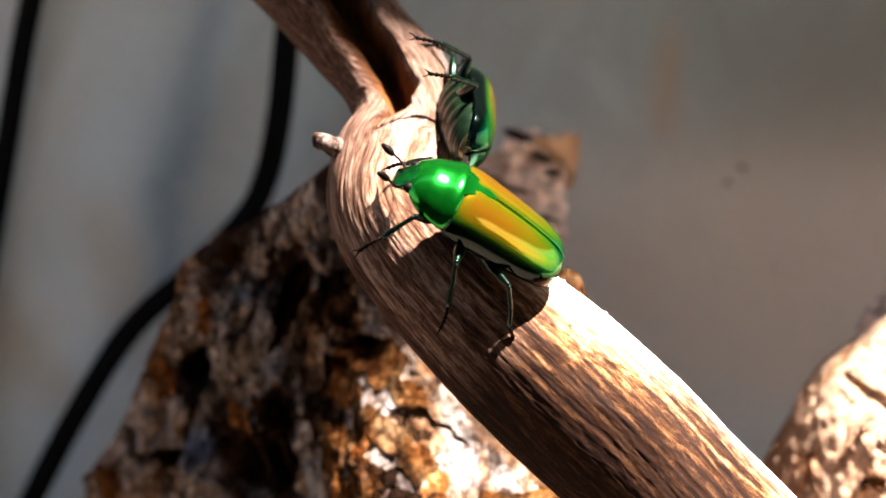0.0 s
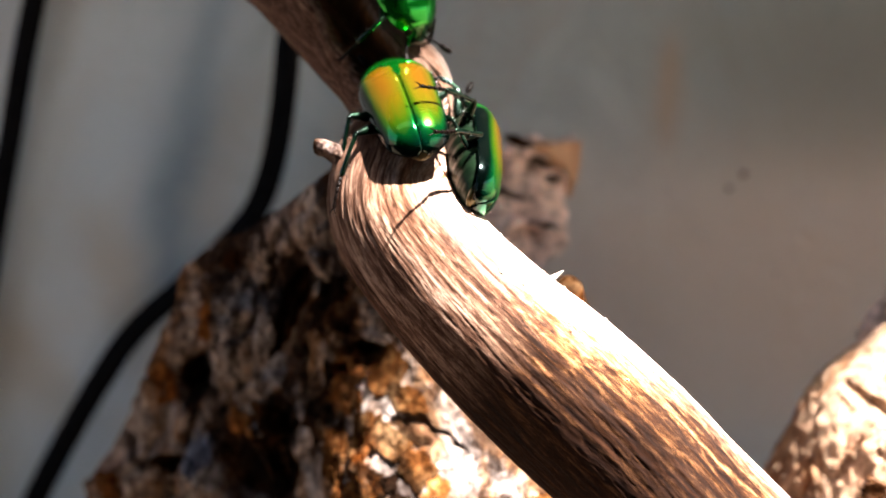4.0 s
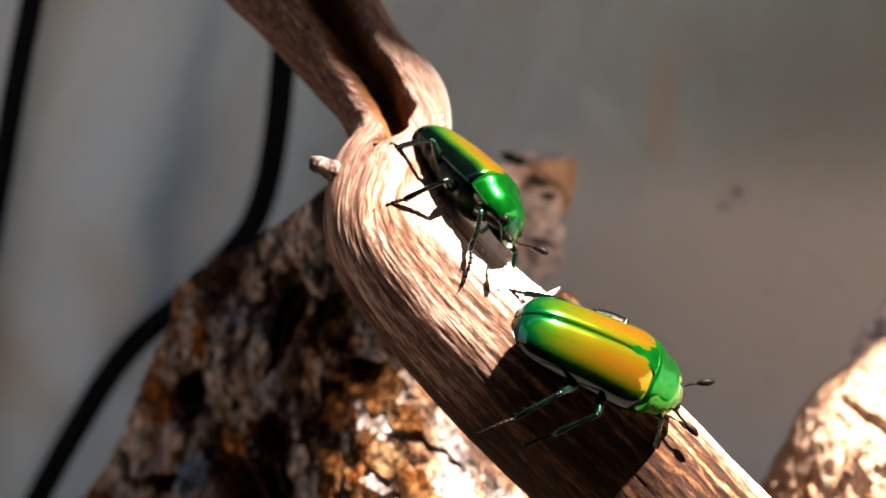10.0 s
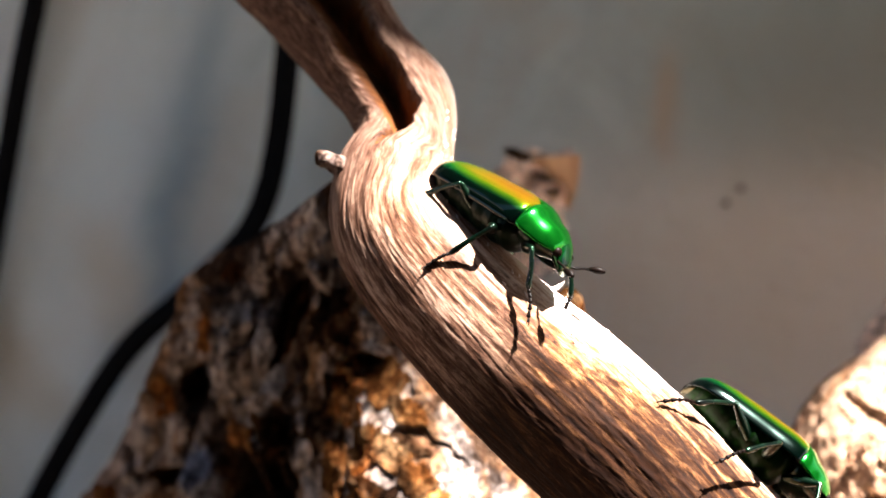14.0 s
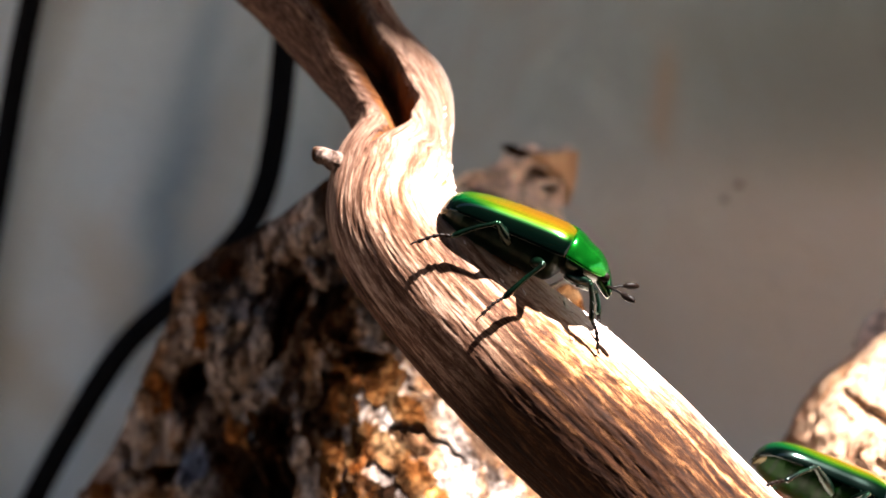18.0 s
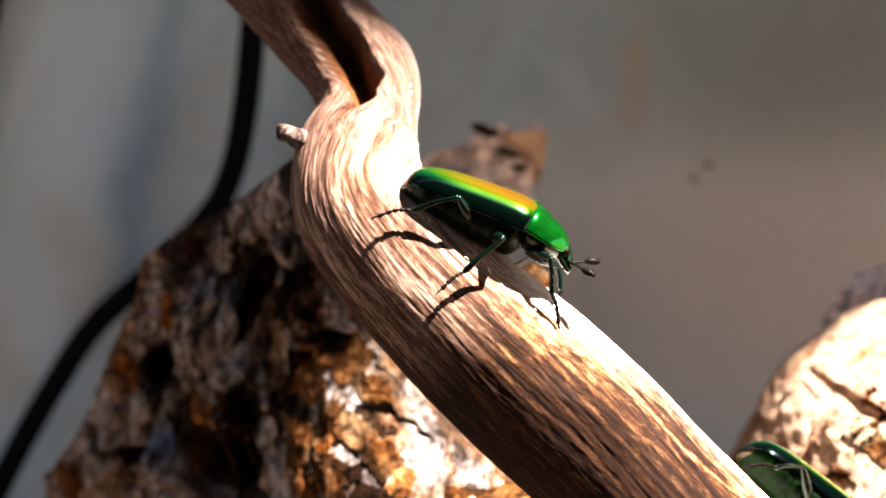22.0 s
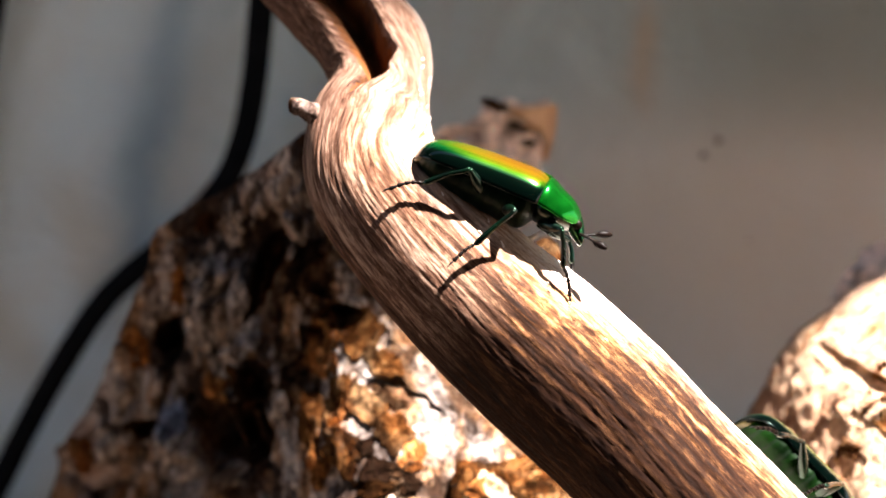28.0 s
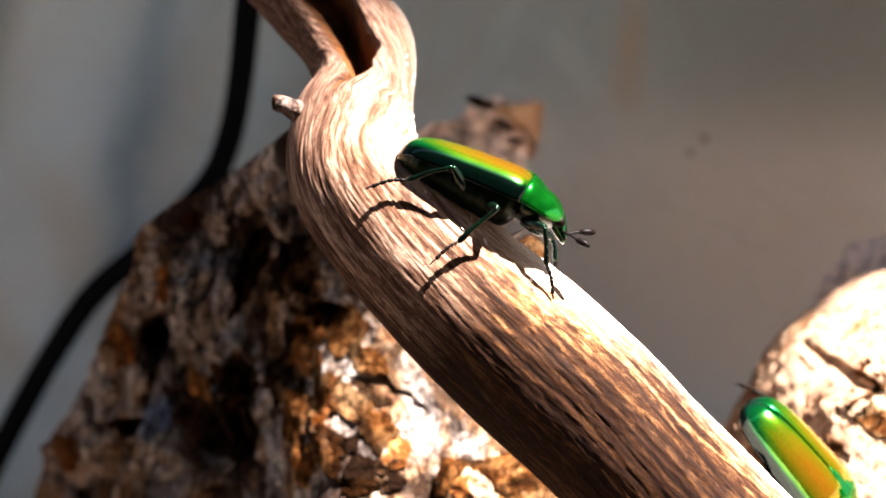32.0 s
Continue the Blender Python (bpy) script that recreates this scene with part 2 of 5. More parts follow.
def wall_material():
    """Grey, trowelled plaster with faint stains, one rusty streak, and light and shade put into the colour."""
    n = Nodes("grey_plaster", 0.8)
    n.b.inputs["Specular IOR Level"].default_value = 0.2
    v = n.coords("Object")
    big = n.noise(v, 9, 4, 0.55, 0.4)
    mid = n.noise(n.coords("Object", (1, 1, 0.6)), 45, 5, 0.6)
    fine = n.noise(v, 380, 4, 0.6)
    c = n.ramp(big, (0.35, (0.40, 0.470, 0.495)), (0.62, (0.49, 0.555, 0.550)))
    c = n.mix(n.ramp(mid, (0.42, 0.0), (0.62, 0.4)), c, (0.50, 0.54, 0.535))
    blue = n.noise(n.coords("Object", (1, 1, 0.35), (0, 0.35, 0)), 14, 3, 0.5, 0.8)
    c = n.mix(n.ramp(blue, (0.5, 0.0), (0.66, 0.55)), c, (0.28, 0.33, 0.36))
    sep = n.node("ShaderNodeSeparateXYZ")
    n.link(n.coords("Object"), sep.inputs[0])
    wob = n.math("MULTIPLY", n.math("SUBTRACT", n.noise(v, 30, 4, 0.6), 0.5), 0.02)

    def soft_tint(c, x0, z0, slope, w, h, tint, amount):
        """A soft patch of colour about x0, z0, w wide and h high, leaning by slope."""
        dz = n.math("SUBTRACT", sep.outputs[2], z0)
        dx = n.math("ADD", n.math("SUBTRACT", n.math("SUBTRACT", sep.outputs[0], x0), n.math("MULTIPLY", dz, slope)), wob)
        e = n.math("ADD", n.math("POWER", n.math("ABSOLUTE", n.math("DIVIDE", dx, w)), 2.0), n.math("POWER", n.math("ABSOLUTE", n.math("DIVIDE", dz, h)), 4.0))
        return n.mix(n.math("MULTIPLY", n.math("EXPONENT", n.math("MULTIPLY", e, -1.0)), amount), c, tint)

    mott = n.noise(n.coords("Object", (1, 1, 0.8), (0.3, 0.2, 0)), 26, 5, 0.62, 1.0)
    c = n.mix(n.ramp(mott, (0.46, 0.0), (0.62, 0.5)), c, (0.38, 0.345, 0.30))
    c = n.mix(n.ramp(mott, (0.36, 0.4), (0.46, 0.0)), c, (0.30, 0.345, 0.345))
    # painted light: sky light at left, shade at upper right, warm bounce below it
    c = soft_tint(c, -0.105, 0.140, 0.0, 0.055, 0.10, (0.60, 0.69, 0.76), 0.6)
    c = soft_tint(c, 0.17, 0.275, 0.0, 0.14, 0.085, (0.11, 0.140, 0.135), 0.92)
    c = soft_tint(c, 0.125, 0.188, 0.0, 0.085, 0.030, (0.195, 0.200, 0.180), 0.85)
    c = soft_tint(c, 0.095, 0.122, 0.0, 0.105, 0.050, (0.54, 0.425, 0.330), 0.85)
    # rust on the plaster itself
    c = soft_tint(c, 0.0673, 0.188, 0.02, 0.0045, 0.017, (0.37, 0.26, 0.18), 0.6)
    c = soft_tint(c, 0.052, 0.228, 0.0, 0.004, 0.008, (0.37, 0.26, 0.18), 0.5)
    # the cable's shadow and the lit patches around it, put into the plaster colour
    c = soft_tint(c, -0.080, 0.150, 0.32, 0.010, 0.040, (0.15, 0.23, 0.29), 0.85)
    c = soft_tint(c, -0.103, 0.185, 0.45, 0.006, 0.022, (0.52, 0.56, 0.58), 0.55)
    c = soft_tint(c, -0.098, 0.130, -0.3, 0.012, 0.026, (0.45, 0.41, 0.34), 0.6)
    c = soft_tint(c, -0.064, 0.165, 0.35, 0.010, 0.030, (0.48, 0.47, 0.43), 0.5)
    c = soft_tint(c, -0.118, 0.165, 0.38, 0.0035, 0.030, (0.62, 0.70, 0.75), 0.6)
    c = soft_tint(c, -0.068, 0.200, 0.30, 0.005, 0.020, (0.22, 0.30, 0.36), 0.5)
    c = soft_tint(c, -0.125, 0.105, -0.5, 0.012, 0.020, (0.40, 0.37, 0.31), 0.6)
    nb = n.bump(n.noise(n.coords("Object", (1, 1, 1.8)), 75, 5, 0.6, 0.6), 0.004, 0.3)
    nb = n.bump(fine, 0.0006, 0.3, nb)
    return n.done(c, None, nb)


def shell_material(name, rim, middle, hot, rough=0.16):
    """Metallic beetle shell; rim colour with an oval of another, angle-dependent sheen put into the colour of each wing
    case (UV: along, across).
    """
    n = Nodes(name, rough, 0.88)
    uv = n.node("ShaderNodeTexCoord").outputs["UV"]
    sep = n.node("ShaderNodeSeparateXYZ")
    n.link(uv, sep.inputs[0])
    wob = n.noise(uv, 5.0, 3, 0.5)
    dx = n.math("MULTIPLY", n.math("SUBTRACT", sep.outputs[0], 0.68), 1.75)
    dy = n.math("MULTIPLY", n.math("SUBTRACT", sep.outputs[1], 0.32), 1.75)
    d = n.math("SQRT", n.math("ADD", n.math("POWER", n.math("ABSOLUTE", dx), 2.4), n.math("POWER", n.math("ABSOLUTE", dy), 2.4)))
    d = n.math("ADD", d, n.math("MULTIPLY", n.math("SUBTRACT", wob, 0.5), 0.3))
    d = n.math("MULTIPLY", d, 0.7)
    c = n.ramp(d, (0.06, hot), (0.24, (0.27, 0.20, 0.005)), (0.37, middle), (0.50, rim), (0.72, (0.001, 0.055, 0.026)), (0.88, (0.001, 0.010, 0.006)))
    c = n.mix(n.ramp(n.math("ADD", sep.outputs[1], n.math("MULTIPLY", n.math("SUBTRACT", wob, 0.5), 0.10)), (0.62, 0.0), (0.77, 0.97)), c, (0.001, 0.004, 0.003))  # the flanks are almost black, with the dark branch's reflection put into the colour
    n.b.inputs["Coat Weight"].default_value = 0.25
    n.b.inputs["Coat Roughness"].default_value = 0.04
    smear = n.noise(n.coords("Object"), 160, 2, 0.4)
    return n.done(c, n.ramp(smear, (0.3, rough * 0.9), (0.7, rough * 1.15)))


def plain_shell(name, low, high, rough=0.2, metal=0.85, coat=0.3):
    n = Nodes(name, rough, metal)
    f = n.noise(n.coords("Object"), 420, 4, 0.6)
    fine = n.noise(n.coords("Object"), 200, 2, 0.5)
    n.b.inputs["Coat Weight"].default_value = coat
    n.b.inputs["Specular IOR Level"].default_value = 0.5 if coat else 0.04
    n.b.inputs["Coat Roughness"].default_value = 0.08
    return n.done(n.ramp(f, (0.35, low), (0.65, high)), n.ramp(fine, (0.3, rough * 0.8), (0.7, rough * 1.2)))


def cable_material():
    n = Nodes("black_rubber", 0.85)
    n.b.inputs["Specular IOR Level"].default_value = 0.03
    f = n.noise(n.coords("Object"), 300, 4, 0.6)
    return n.done(n.ramp(f, (0.3, (0.003, 0.003, 0.0035)), (0.7, (0.006, 0.006, 0.007))), None, n.bump(f, 0.0002, 0.3))


def soil_material():
    n = Nodes("dry_soil", 0.95)
    v = n.coords("Object")
    a, b = n.noise(v, 30, 6, 0.65), n.noise(v, 400, 5, 0.7)
    c = n.mix(n.ramp(b, (0.4, 0.0), (0.7, 0.6)), n.ramp(a, (0.3, (0.055, 0.038, 0.025)), (0.7, (0.150, 0.108, 0.072))), (0.20, 0.15, 0.105))
    return n.done(c, None, n.bump(b, 0.004, 0.8))


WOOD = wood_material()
BARK = bark_material("cork_bark", (1.12, 1.06, 1.05), 0.075, 0.02, 0.40)
BARK_TAN = bark_material("tan_bark", (0.42, 0.27, 0.145), 0.0, 0.03, 0.6)
BARK_PALE = bark_material("pale_bark", (1.15, 0.86, 0.64), 0.16, -0.18, 0.3, 1.0)
BARK_ASH = bark_material("ash_bark", (0.95, 0.88, 0.85), 0.12, -0.06, 0.3)
# grey bark with the blue cast of sky light put into its colour
BARK_BLUE = bark_material("skylit_bark", (0.9, 1.05, 1.35), 0.14, -0.04, 0.1)
BARK_RUST = bark_material("rusty_bark", (1.2, 0.75, 0.40), -0.06, -0.06, 0.9)
# near-black patches that put the shade of holes and cracks into colour
BARK_BLACK = bark_material("crack_shade_bark", (0.30, 0.25, 0.22), -0.1, 0.05)
BARK_GREY = bark_material("grey_bark", (3.0, 2.8, 2.7), 0.32, -0.20, 0.0, 0.8)
TWIG = bark_material("grey_twig", (0.45, 0.38, 0.37), 0.14, -0.10, 0.0)
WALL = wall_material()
SOIL = soil_material()
CABLE = cable_material()
TIMBER = Nodes("dark_timber", 0.7)
_t = TIMBER.noise(TIMBER.coords("Object", (8, 8, 0.6)), 6, 6, 0.6)
TIMBER = TIMBER.done(TIMBER.ramp(_t, (0.3, (0.03, 0.02, 0.014)), (0.7, (0.075, 0.05, 0.034))), None, TIMBER.bump(_t, 0.003, 0.5))
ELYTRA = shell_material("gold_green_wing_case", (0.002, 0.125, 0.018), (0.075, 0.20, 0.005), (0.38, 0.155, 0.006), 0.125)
GREEN = plain_shell("green_shell", (0.002, 0.150, 0.010), (0.006, 0.21, 0.014), 0.17, 0.92)
def belly_material(name, low, high, metal=0.8):
    """Green metallic belly plates with dark joints every few millimetres."""
    n = Nodes(name, 0.25, metal)
    n.b.inputs["Specular IOR Level"].default_value = 0.06
    sep = n.node("ShaderNodeSeparateXYZ")
    n.link(n.coords("Object"), sep.inputs[0])
    f = n.noise(n.coords("Object"), 420, 4, 0.6)
    c = n.ramp(f, (0.35, low), (0.65, high))
    band = n.math("FRACT", n.math("MULTIPLY", n.math("ADD", sep.outputs[0], 0.05), 414.0))
    c = n.mix(n.ramp(band, (0.0, 1.0), (0.2, 0.0), (0.86, 0.0), (1.0, 1.0)), c, (0.004, 0.008, 0.004))
    return n.done(c, 0.38)


BELLY = belly_material("green_belly", (0.0004, 0.0028, 0.0002), (0.0014, 0.0095, 0.0005), 0.3)
# belly copy with the shade under the beetle put into its colour
BELLY_SHADED = belly_material("shaded_belly", (0.0015, 0.004, 0.002), (0.004, 0.010, 0.004), 0.3)
LEG = plain_shell("dark_green_leg", (0.001, 0.003, 0.002), (0.002, 0.016, 0.006), 0.28)
HEAD = plain_shell("dark_green_head", (0.001, 0.008, 0.004), (0.003, 0.11, 0.014), 0.2)
BRONZE = plain_shell("bronze_shell", (0.012, 0.014, 0.004), (0.05, 0.036, 0.010), 0.3, 0.7, 0.1)
BLACK = plain_shell("black_chitin", (0.0015, 0.0009, 0.0007), (0.004, 0.0018, 0.0012), 0.42, 0.0, 0.0)
# dark brown wood with orange patches for the inside of the groove
HOLLOW = Nodes("dark_hollow_wood", 0.9)
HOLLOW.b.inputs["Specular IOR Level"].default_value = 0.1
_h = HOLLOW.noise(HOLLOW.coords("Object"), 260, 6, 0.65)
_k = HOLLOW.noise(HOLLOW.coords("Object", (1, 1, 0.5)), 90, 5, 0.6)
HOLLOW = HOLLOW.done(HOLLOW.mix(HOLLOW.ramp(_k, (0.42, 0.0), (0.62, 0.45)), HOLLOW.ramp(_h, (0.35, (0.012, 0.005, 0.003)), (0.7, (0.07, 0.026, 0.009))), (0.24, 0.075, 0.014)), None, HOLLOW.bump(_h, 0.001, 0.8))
CUT = Nodes("cut_wood", 0.8)
_g = CUT.noise(CUT.coords("Object", (1, 1, 0.2)), 300, 5, 0.6)
CUT = CUT.done(CUT.ramp(_g, (0.3, (0.40, 0.22, 0.11)), (0.7, (0.62, 0.38, 0.21))), None, CUT.bump(_g, 0.001, 0.6))


# ---- building helpers ----
def mesh_of(name, verts, faces, material, uvs=None, smooth=True):
    me = bpy.data.meshes.new(name)
    me.from_pydata(verts, [], faces)
    me.materials.append(material)
    if uvs is not None:
        layer = me.uv_layers.new(name="UVMap")
        idx = np.empty(len(me.loops), dtype=np.int32)
        me.loops.foreach_get("vertex_index", idx)
        layer.data.foreach_set("uv", np.asarray(uvs, dtype=np.float32)[idx].ravel())
    if smooth:
        me.polygons.foreach_set("use_smooth", [True] * len(me.polygons))
    me.update()
    mid = np.mean(np.asarray([tuple(v) for v in verts]), axis=0)
    n = len(me.polygons)
    centre, normal, area = np.empty(n * 3), np.empty(n * 3), np.empty(n)
    me.polygons.foreach_get("center", centre)
    me.polygons.foreach_get("normal", normal)
    me.polygons.foreach_get("area", area)
    if float((((centre.reshape(-1, 3) - mid) * normal.reshape(-1, 3)).sum(1) * area).sum()) < 0:
        me.flip_normals()
    return me


def put(name, me, parent=None, label=""):
    ob = new(name, me)
    if parent is not None:
        ob.parent = parent
    if label:
        ob["label"] = label
    return ob


def part(name, bm, material, parent, label=""):
    me = bpy.data.meshes.new(name)
    bm.normal_update()
    bm.to_mesh(me)
    bm.free()
    me.materials.append(material)
    me.polygons.foreach_set("use_smooth", [True] * len(me.polygons))
    return put(name, me, parent, label)


def grid_faces(rows, cols, wrap):
    f = []
    for i in range(rows - 1):
        for j in range(cols if wrap else cols - 1):
            k = (j + 1) % cols
            f.append((i * cols + j, i * cols + k, (i + 1) * cols + k, (i + 1) * cols + j))
    return f


def spline(points, n, spread=None):
    """Catmull-Rom through rows of numbers; returns n rows."""
    p = np.array(points, float)
    p = np.vstack([2 * p[0] - p[1], p, 2 * p[-1] - p[-2]])
    out = []
    for s in (np.linspace(0, 1, n) if spread is None else spread):
        u = s * (len(p) - 3)
        i = min(int(u), len(p) - 4)
        f = u - i
        a, b, c, d = p[i:i + 4]
        out.append(0.5 * (2 * b + (c - a) * f + (2 * a - 5 * b + 4 * c - d) * f * f + (3 * b - a - 3 * c + d) * f ** 3))
    return np.array(out)


def tube(points, sides=12, n=24, cap=True):
    """Round tube through rows of x, y, z, radius: verts and faces."""
    rows = spline(points, n)
    verts = []
    ref = Vector((0.13, -0.7, 0.3))
    for i, (x, y, z, r) in enumerate(rows.tolist()):
        a, b = rows[max(i - 1, 0)], rows[min(i + 1, n - 1)]
        t = Vector((b - a)[:3]).normalized()
        side = t.cross(ref).normalized()
        up = side.cross(t)
        for k in range(sides):
            w = 2 * math.pi * k / sides
            verts.append(Vector((x, y, z)) + r * (math.cos(w) * side + math.sin(w) * up))
    faces = grid_faces(n, sides, True)
    if cap:
        faces += [tuple(range(sides))[::-1], tuple((n - 1) * sides + k for k in range(sides))]
    return verts, faces


def tube_mesh(name, points, material, sides=12, n=24):
    v, f = tube(points, sides, n)
    return mesh_of(name, v, f, material, [(p.x * 1000, p.z * 1000) for p in v])


# ---- setting ----
def slab_box(name, lo, hi, material):
    bm = bmesh.new()
    bmesh.ops.create_cube(bm, size=1)
    for v in bm.verts:
        v.co = [lo[i] + (v.co[i] + 0.5) * (hi[i] - lo[i]) for i in range(3)]
    return bm


def build_setting():
    bm = bmesh.new()
    bmesh.ops.create_grid(bm, x_segments=60, y_segments=60, size=1)
    for v in bm.verts:
        v.co.x *= 60
        v.co.y *= 60
    g = part("ground", bm, SOIL, None)
    tagged(g, "dry crumbly soil under the branches", "ground", kind="structure")
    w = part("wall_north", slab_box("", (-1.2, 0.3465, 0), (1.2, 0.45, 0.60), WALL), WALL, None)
    tagged(w, "grey trowelled plaster wall with faint stains, and light and shade put into its colour", "wall", kind="structure")
    flat = [w]
    # unseen boards added around the scene to hold back sky light
    for name, lo, hi, lab in (
            ("wall_west", (-0.62, -0.60, 0), (-0.58, -0.20, 0.72), "unseen dark timber side added to block sky light"),
            ("wall_west_sill", (-0.62, -0.1999, 0), (-0.58, 0.3464, 0.06), "unseen low dark timber sill added under the gap for side light"),
            ("wall_west_header", (-0.62, -0.1999, 0.56), (-0.58, 0.3464, 0.72), "unseen dark timber board added to limit the side light"),
            ("wall_east", (0.50, -0.60, 0), (0.54, -0.40, 0.72), "unseen dark timber side added to block sky light"),
            ("wall_east_header", (0.50, -0.3999, 0.30), (0.54, 0.3464, 0.72), "unseen dark timber board added to limit the side light"),
            ("wall_south", (-0.579, -0.60, 0), (0.499, -0.56, 0.72), "unseen dark timber front added to block sky light")):
        b = part(name, slab_box("", lo, hi, WALL), TIMBER, None)
        flat.append(tagged(b, lab, "wall", kind="structure"))
    # unseen lid, added so that sun and sky enter only by its opening
    bm = bmesh.new()
    for lo, hi in (((-0.62, -0.60, 0.72), (-0.50, 0.45, 0.76)), ((0.46, -0.60, 0.72), (0.54, 0.45, 0.76)), ((-0.50, -0.60, 0.72), (0.46, -0.02, 0.76)), ((-0.50, 0.23, 0.72), (0.46, 0.45, 0.76))):
        other = slab_box("", lo, hi, TIMBER)
        me = bpy.data.meshes.new("lid")
        other.to_mesh(me)
        other.free()
        bm.from_mesh(me)
    # an added board, askew along the back of the opening, that keeps sun off log, slab and wall
    corner = [(-0.50, 0.100), (0.20, 0.142), (0.46, 0.203), (0.46, 0.2299), (-0.50, 0.2299)]
    low, top = ([bm.verts.new((x, y, z)) for x, y in corner] for z in (0.72, 0.76))
    bm.faces.new(low[::-1]), bm.faces.new(top)
    for i in range(5):
        j = (i + 1) % 5
        bm.faces.new((low[i], low[j], top[j], top[i]))
    c = part("ceiling", bm, TIMBER, None)
    c.data.polygons.foreach_set("use_smooth", [False] * len(c.data.polygons))
    tagged(c, "unseen dark timber lid with a long opening, added to shape sun and sky light", "ceiling", kind="structure")
    for b in flat:
        b.data.polygons.foreach_set("use_smooth", [False] * 6)


def build_specks():
    """Bits of dirt stuck to the plaster."""
    for x, z, r in ((0.0894, 0.1637, 0.0011), (0.0852, 0.1593, 0.0009), (0.1005, 0.1330, 0.0005), (0.1290, 0.2020, 0.0005)):
        bm = bmesh.new()
        bmesh.ops.create_icosphere(bm, subdivisions=2, radius=r)
        for v in bm.verts:
            v.co *= 1 + 0.5 * noise.noise(v.co * 1400 + Vector((x * 99, 0, 0)))
            v.co.y *= 0.6
            v.co += Vector((x, 0.3462, z))
        tagged(part("dirt_speck", bm, SOIL, None), "small brown speck of dirt stuck to the plaster wall", "dirt", "specks on the wall")


def build_cables():
    a = put("cable", tube_mesh("cable", [
        (-0.0398, 0.3340, 0.2236, 0.0037),
        (-0.0422, 0.3340, 0.2053, 0.0037),
        (-0.0453, 0.3340, 0.1817, 0.0037),
        (-0.0496, 0.3340, 0.1639, 0.0037),
        (-0.0568, 0.3340, 0.1506, 0.0037),
        (-0.0740, 0.3340, 0.1338, 0.0037),
        (-0.0911, 0.3340, 0.1183, 0.0037),
        (-0.1068, 0.3340, 0.0955, 0.0037),
        (-0.1225, 0.3340, 0.0682, 0.0037),
        (-0.1409, 0.3340, 0.0323, 0.0037),
    ], CABLE, 20, 160))
    tagged(a, "black rubber cable hanging in a curve before the wall", "cable")
    b = put("cable", tube_mesh("cable", [
        (-0.1100, 0.3420, 0.2330, 0.0032),
        (-0.1151, 0.3420, 0.2145, 0.0032),
        (-0.1203, 0.3420, 0.1954, 0.0032),
        (-0.1262, 0.3420, 0.1710, 0.0032),
        (-0.1359, 0.3420, 0.1319, 0.0032),
        (-0.1462, 0.3420, 0.0853, 0.0032),
        (-0.1539, 0.3420, 0.0398, 0.0032),
    ], CABLE, 20, 80))
    tagged(b, "straight black rubber cable hanging down the plaster wall", "cable")


# ---- the driftwood branch ----
BRANCH = [  # x, y, z, radius from the foot on the ground to the top against the wall
    (0.170, 0.140, 0.012, 0.0125), (0.130, 0.146, 0.052, 0.0125), (0.086, 0.152, 0.095, 0.0121),
    (0.0403, 0.1577, 0.1405, 0.0120),
    (0.0289, 0.1603, 0.1520, 0.0120),
    (0.0183, 0.1625, 0.1614, 0.0119),
    (0.0084, 0.1648, 0.1700, 0.0112),
    (-0.0005, 0.1691, 0.1784, 0.0104),
    (-0.0062, 0.1755, 0.1851, 0.0100),
    (-0.0071, 0.1820, 0.1910, 0.0095),
    (-0.0058, 0.1877, 0.1956, 0.0080),
    (-0.0060, 0.1924, 0.1994, 0.0083),
    (-0.0090, 0.1978, 0.2046, 0.0085),
    (-0.0137, 0.2025, 0.2098, 0.0090),
    (-0.0182, 0.2065, 0.2155, 0.0098),
    (-0.0239, 0.2112, 0.2220, 0.0104),
    (-0.0322, 0.2175, 0.2308, 0.0108),
    (-0.0520, 0.238, 0.2580, 0.0096), (-0.0720, 0.268, 0.2900, 0.0085), (-0.0860, 0.304, 0.3300, 0.0072), (-0.0930, 0.338, 0.3800, 0.006),
]
GROOVE = (0.450, 0.520)  # where along the branch the hollow begins


LOG_MARKS = [  # knobs and pits on the log's front
    (-0.0415, 0.1536, 0.0042, 0.0133, 0.0040),
    (-0.0330, 0.1540, 0.0024, 0.0065, 0.0030),
    (-0.0519, 0.1402, 0.0028, 0.0035, -0.0140),
    (-0.0398, 0.1230, 0.0048, 0.0068, -0.0200),
    (-0.0500, 0.1204, 0.0040, 0.0047, 0.0070),
    (-0.0276, 0.1584, 0.0023, 0.0117, -0.0060),
    (-0.0305, 0.1388, 0.0033, 0.0054, -0.0060),
    (-0.0143, 0.1533, 0.0039, 0.0019, -0.0090),
    (-0.0220, 0.1449, 0.0042, 0.0063, -0.0030),
    (-0.0571, 0.1197, 0.0036, 0.0021, -0.0070),
    (-0.0077, 0.1433, 0.0022, 0.0011, -0.0070),
    (-0.0042, 0.1431, 0.0024, 0.0013, -0.0090),
    (-0.0007, 0.1416, 0.0024, 0.0012, -0.0090),
    (0.0025, 0.1397, 0.0020, 0.0010, -0.0070),
    (-0.0182, 0.1493, 0.0031, 0.0016, -0.0060),
    (-0.0328, 0.1272, 0.0040, 0.0049, -0.0120),
]
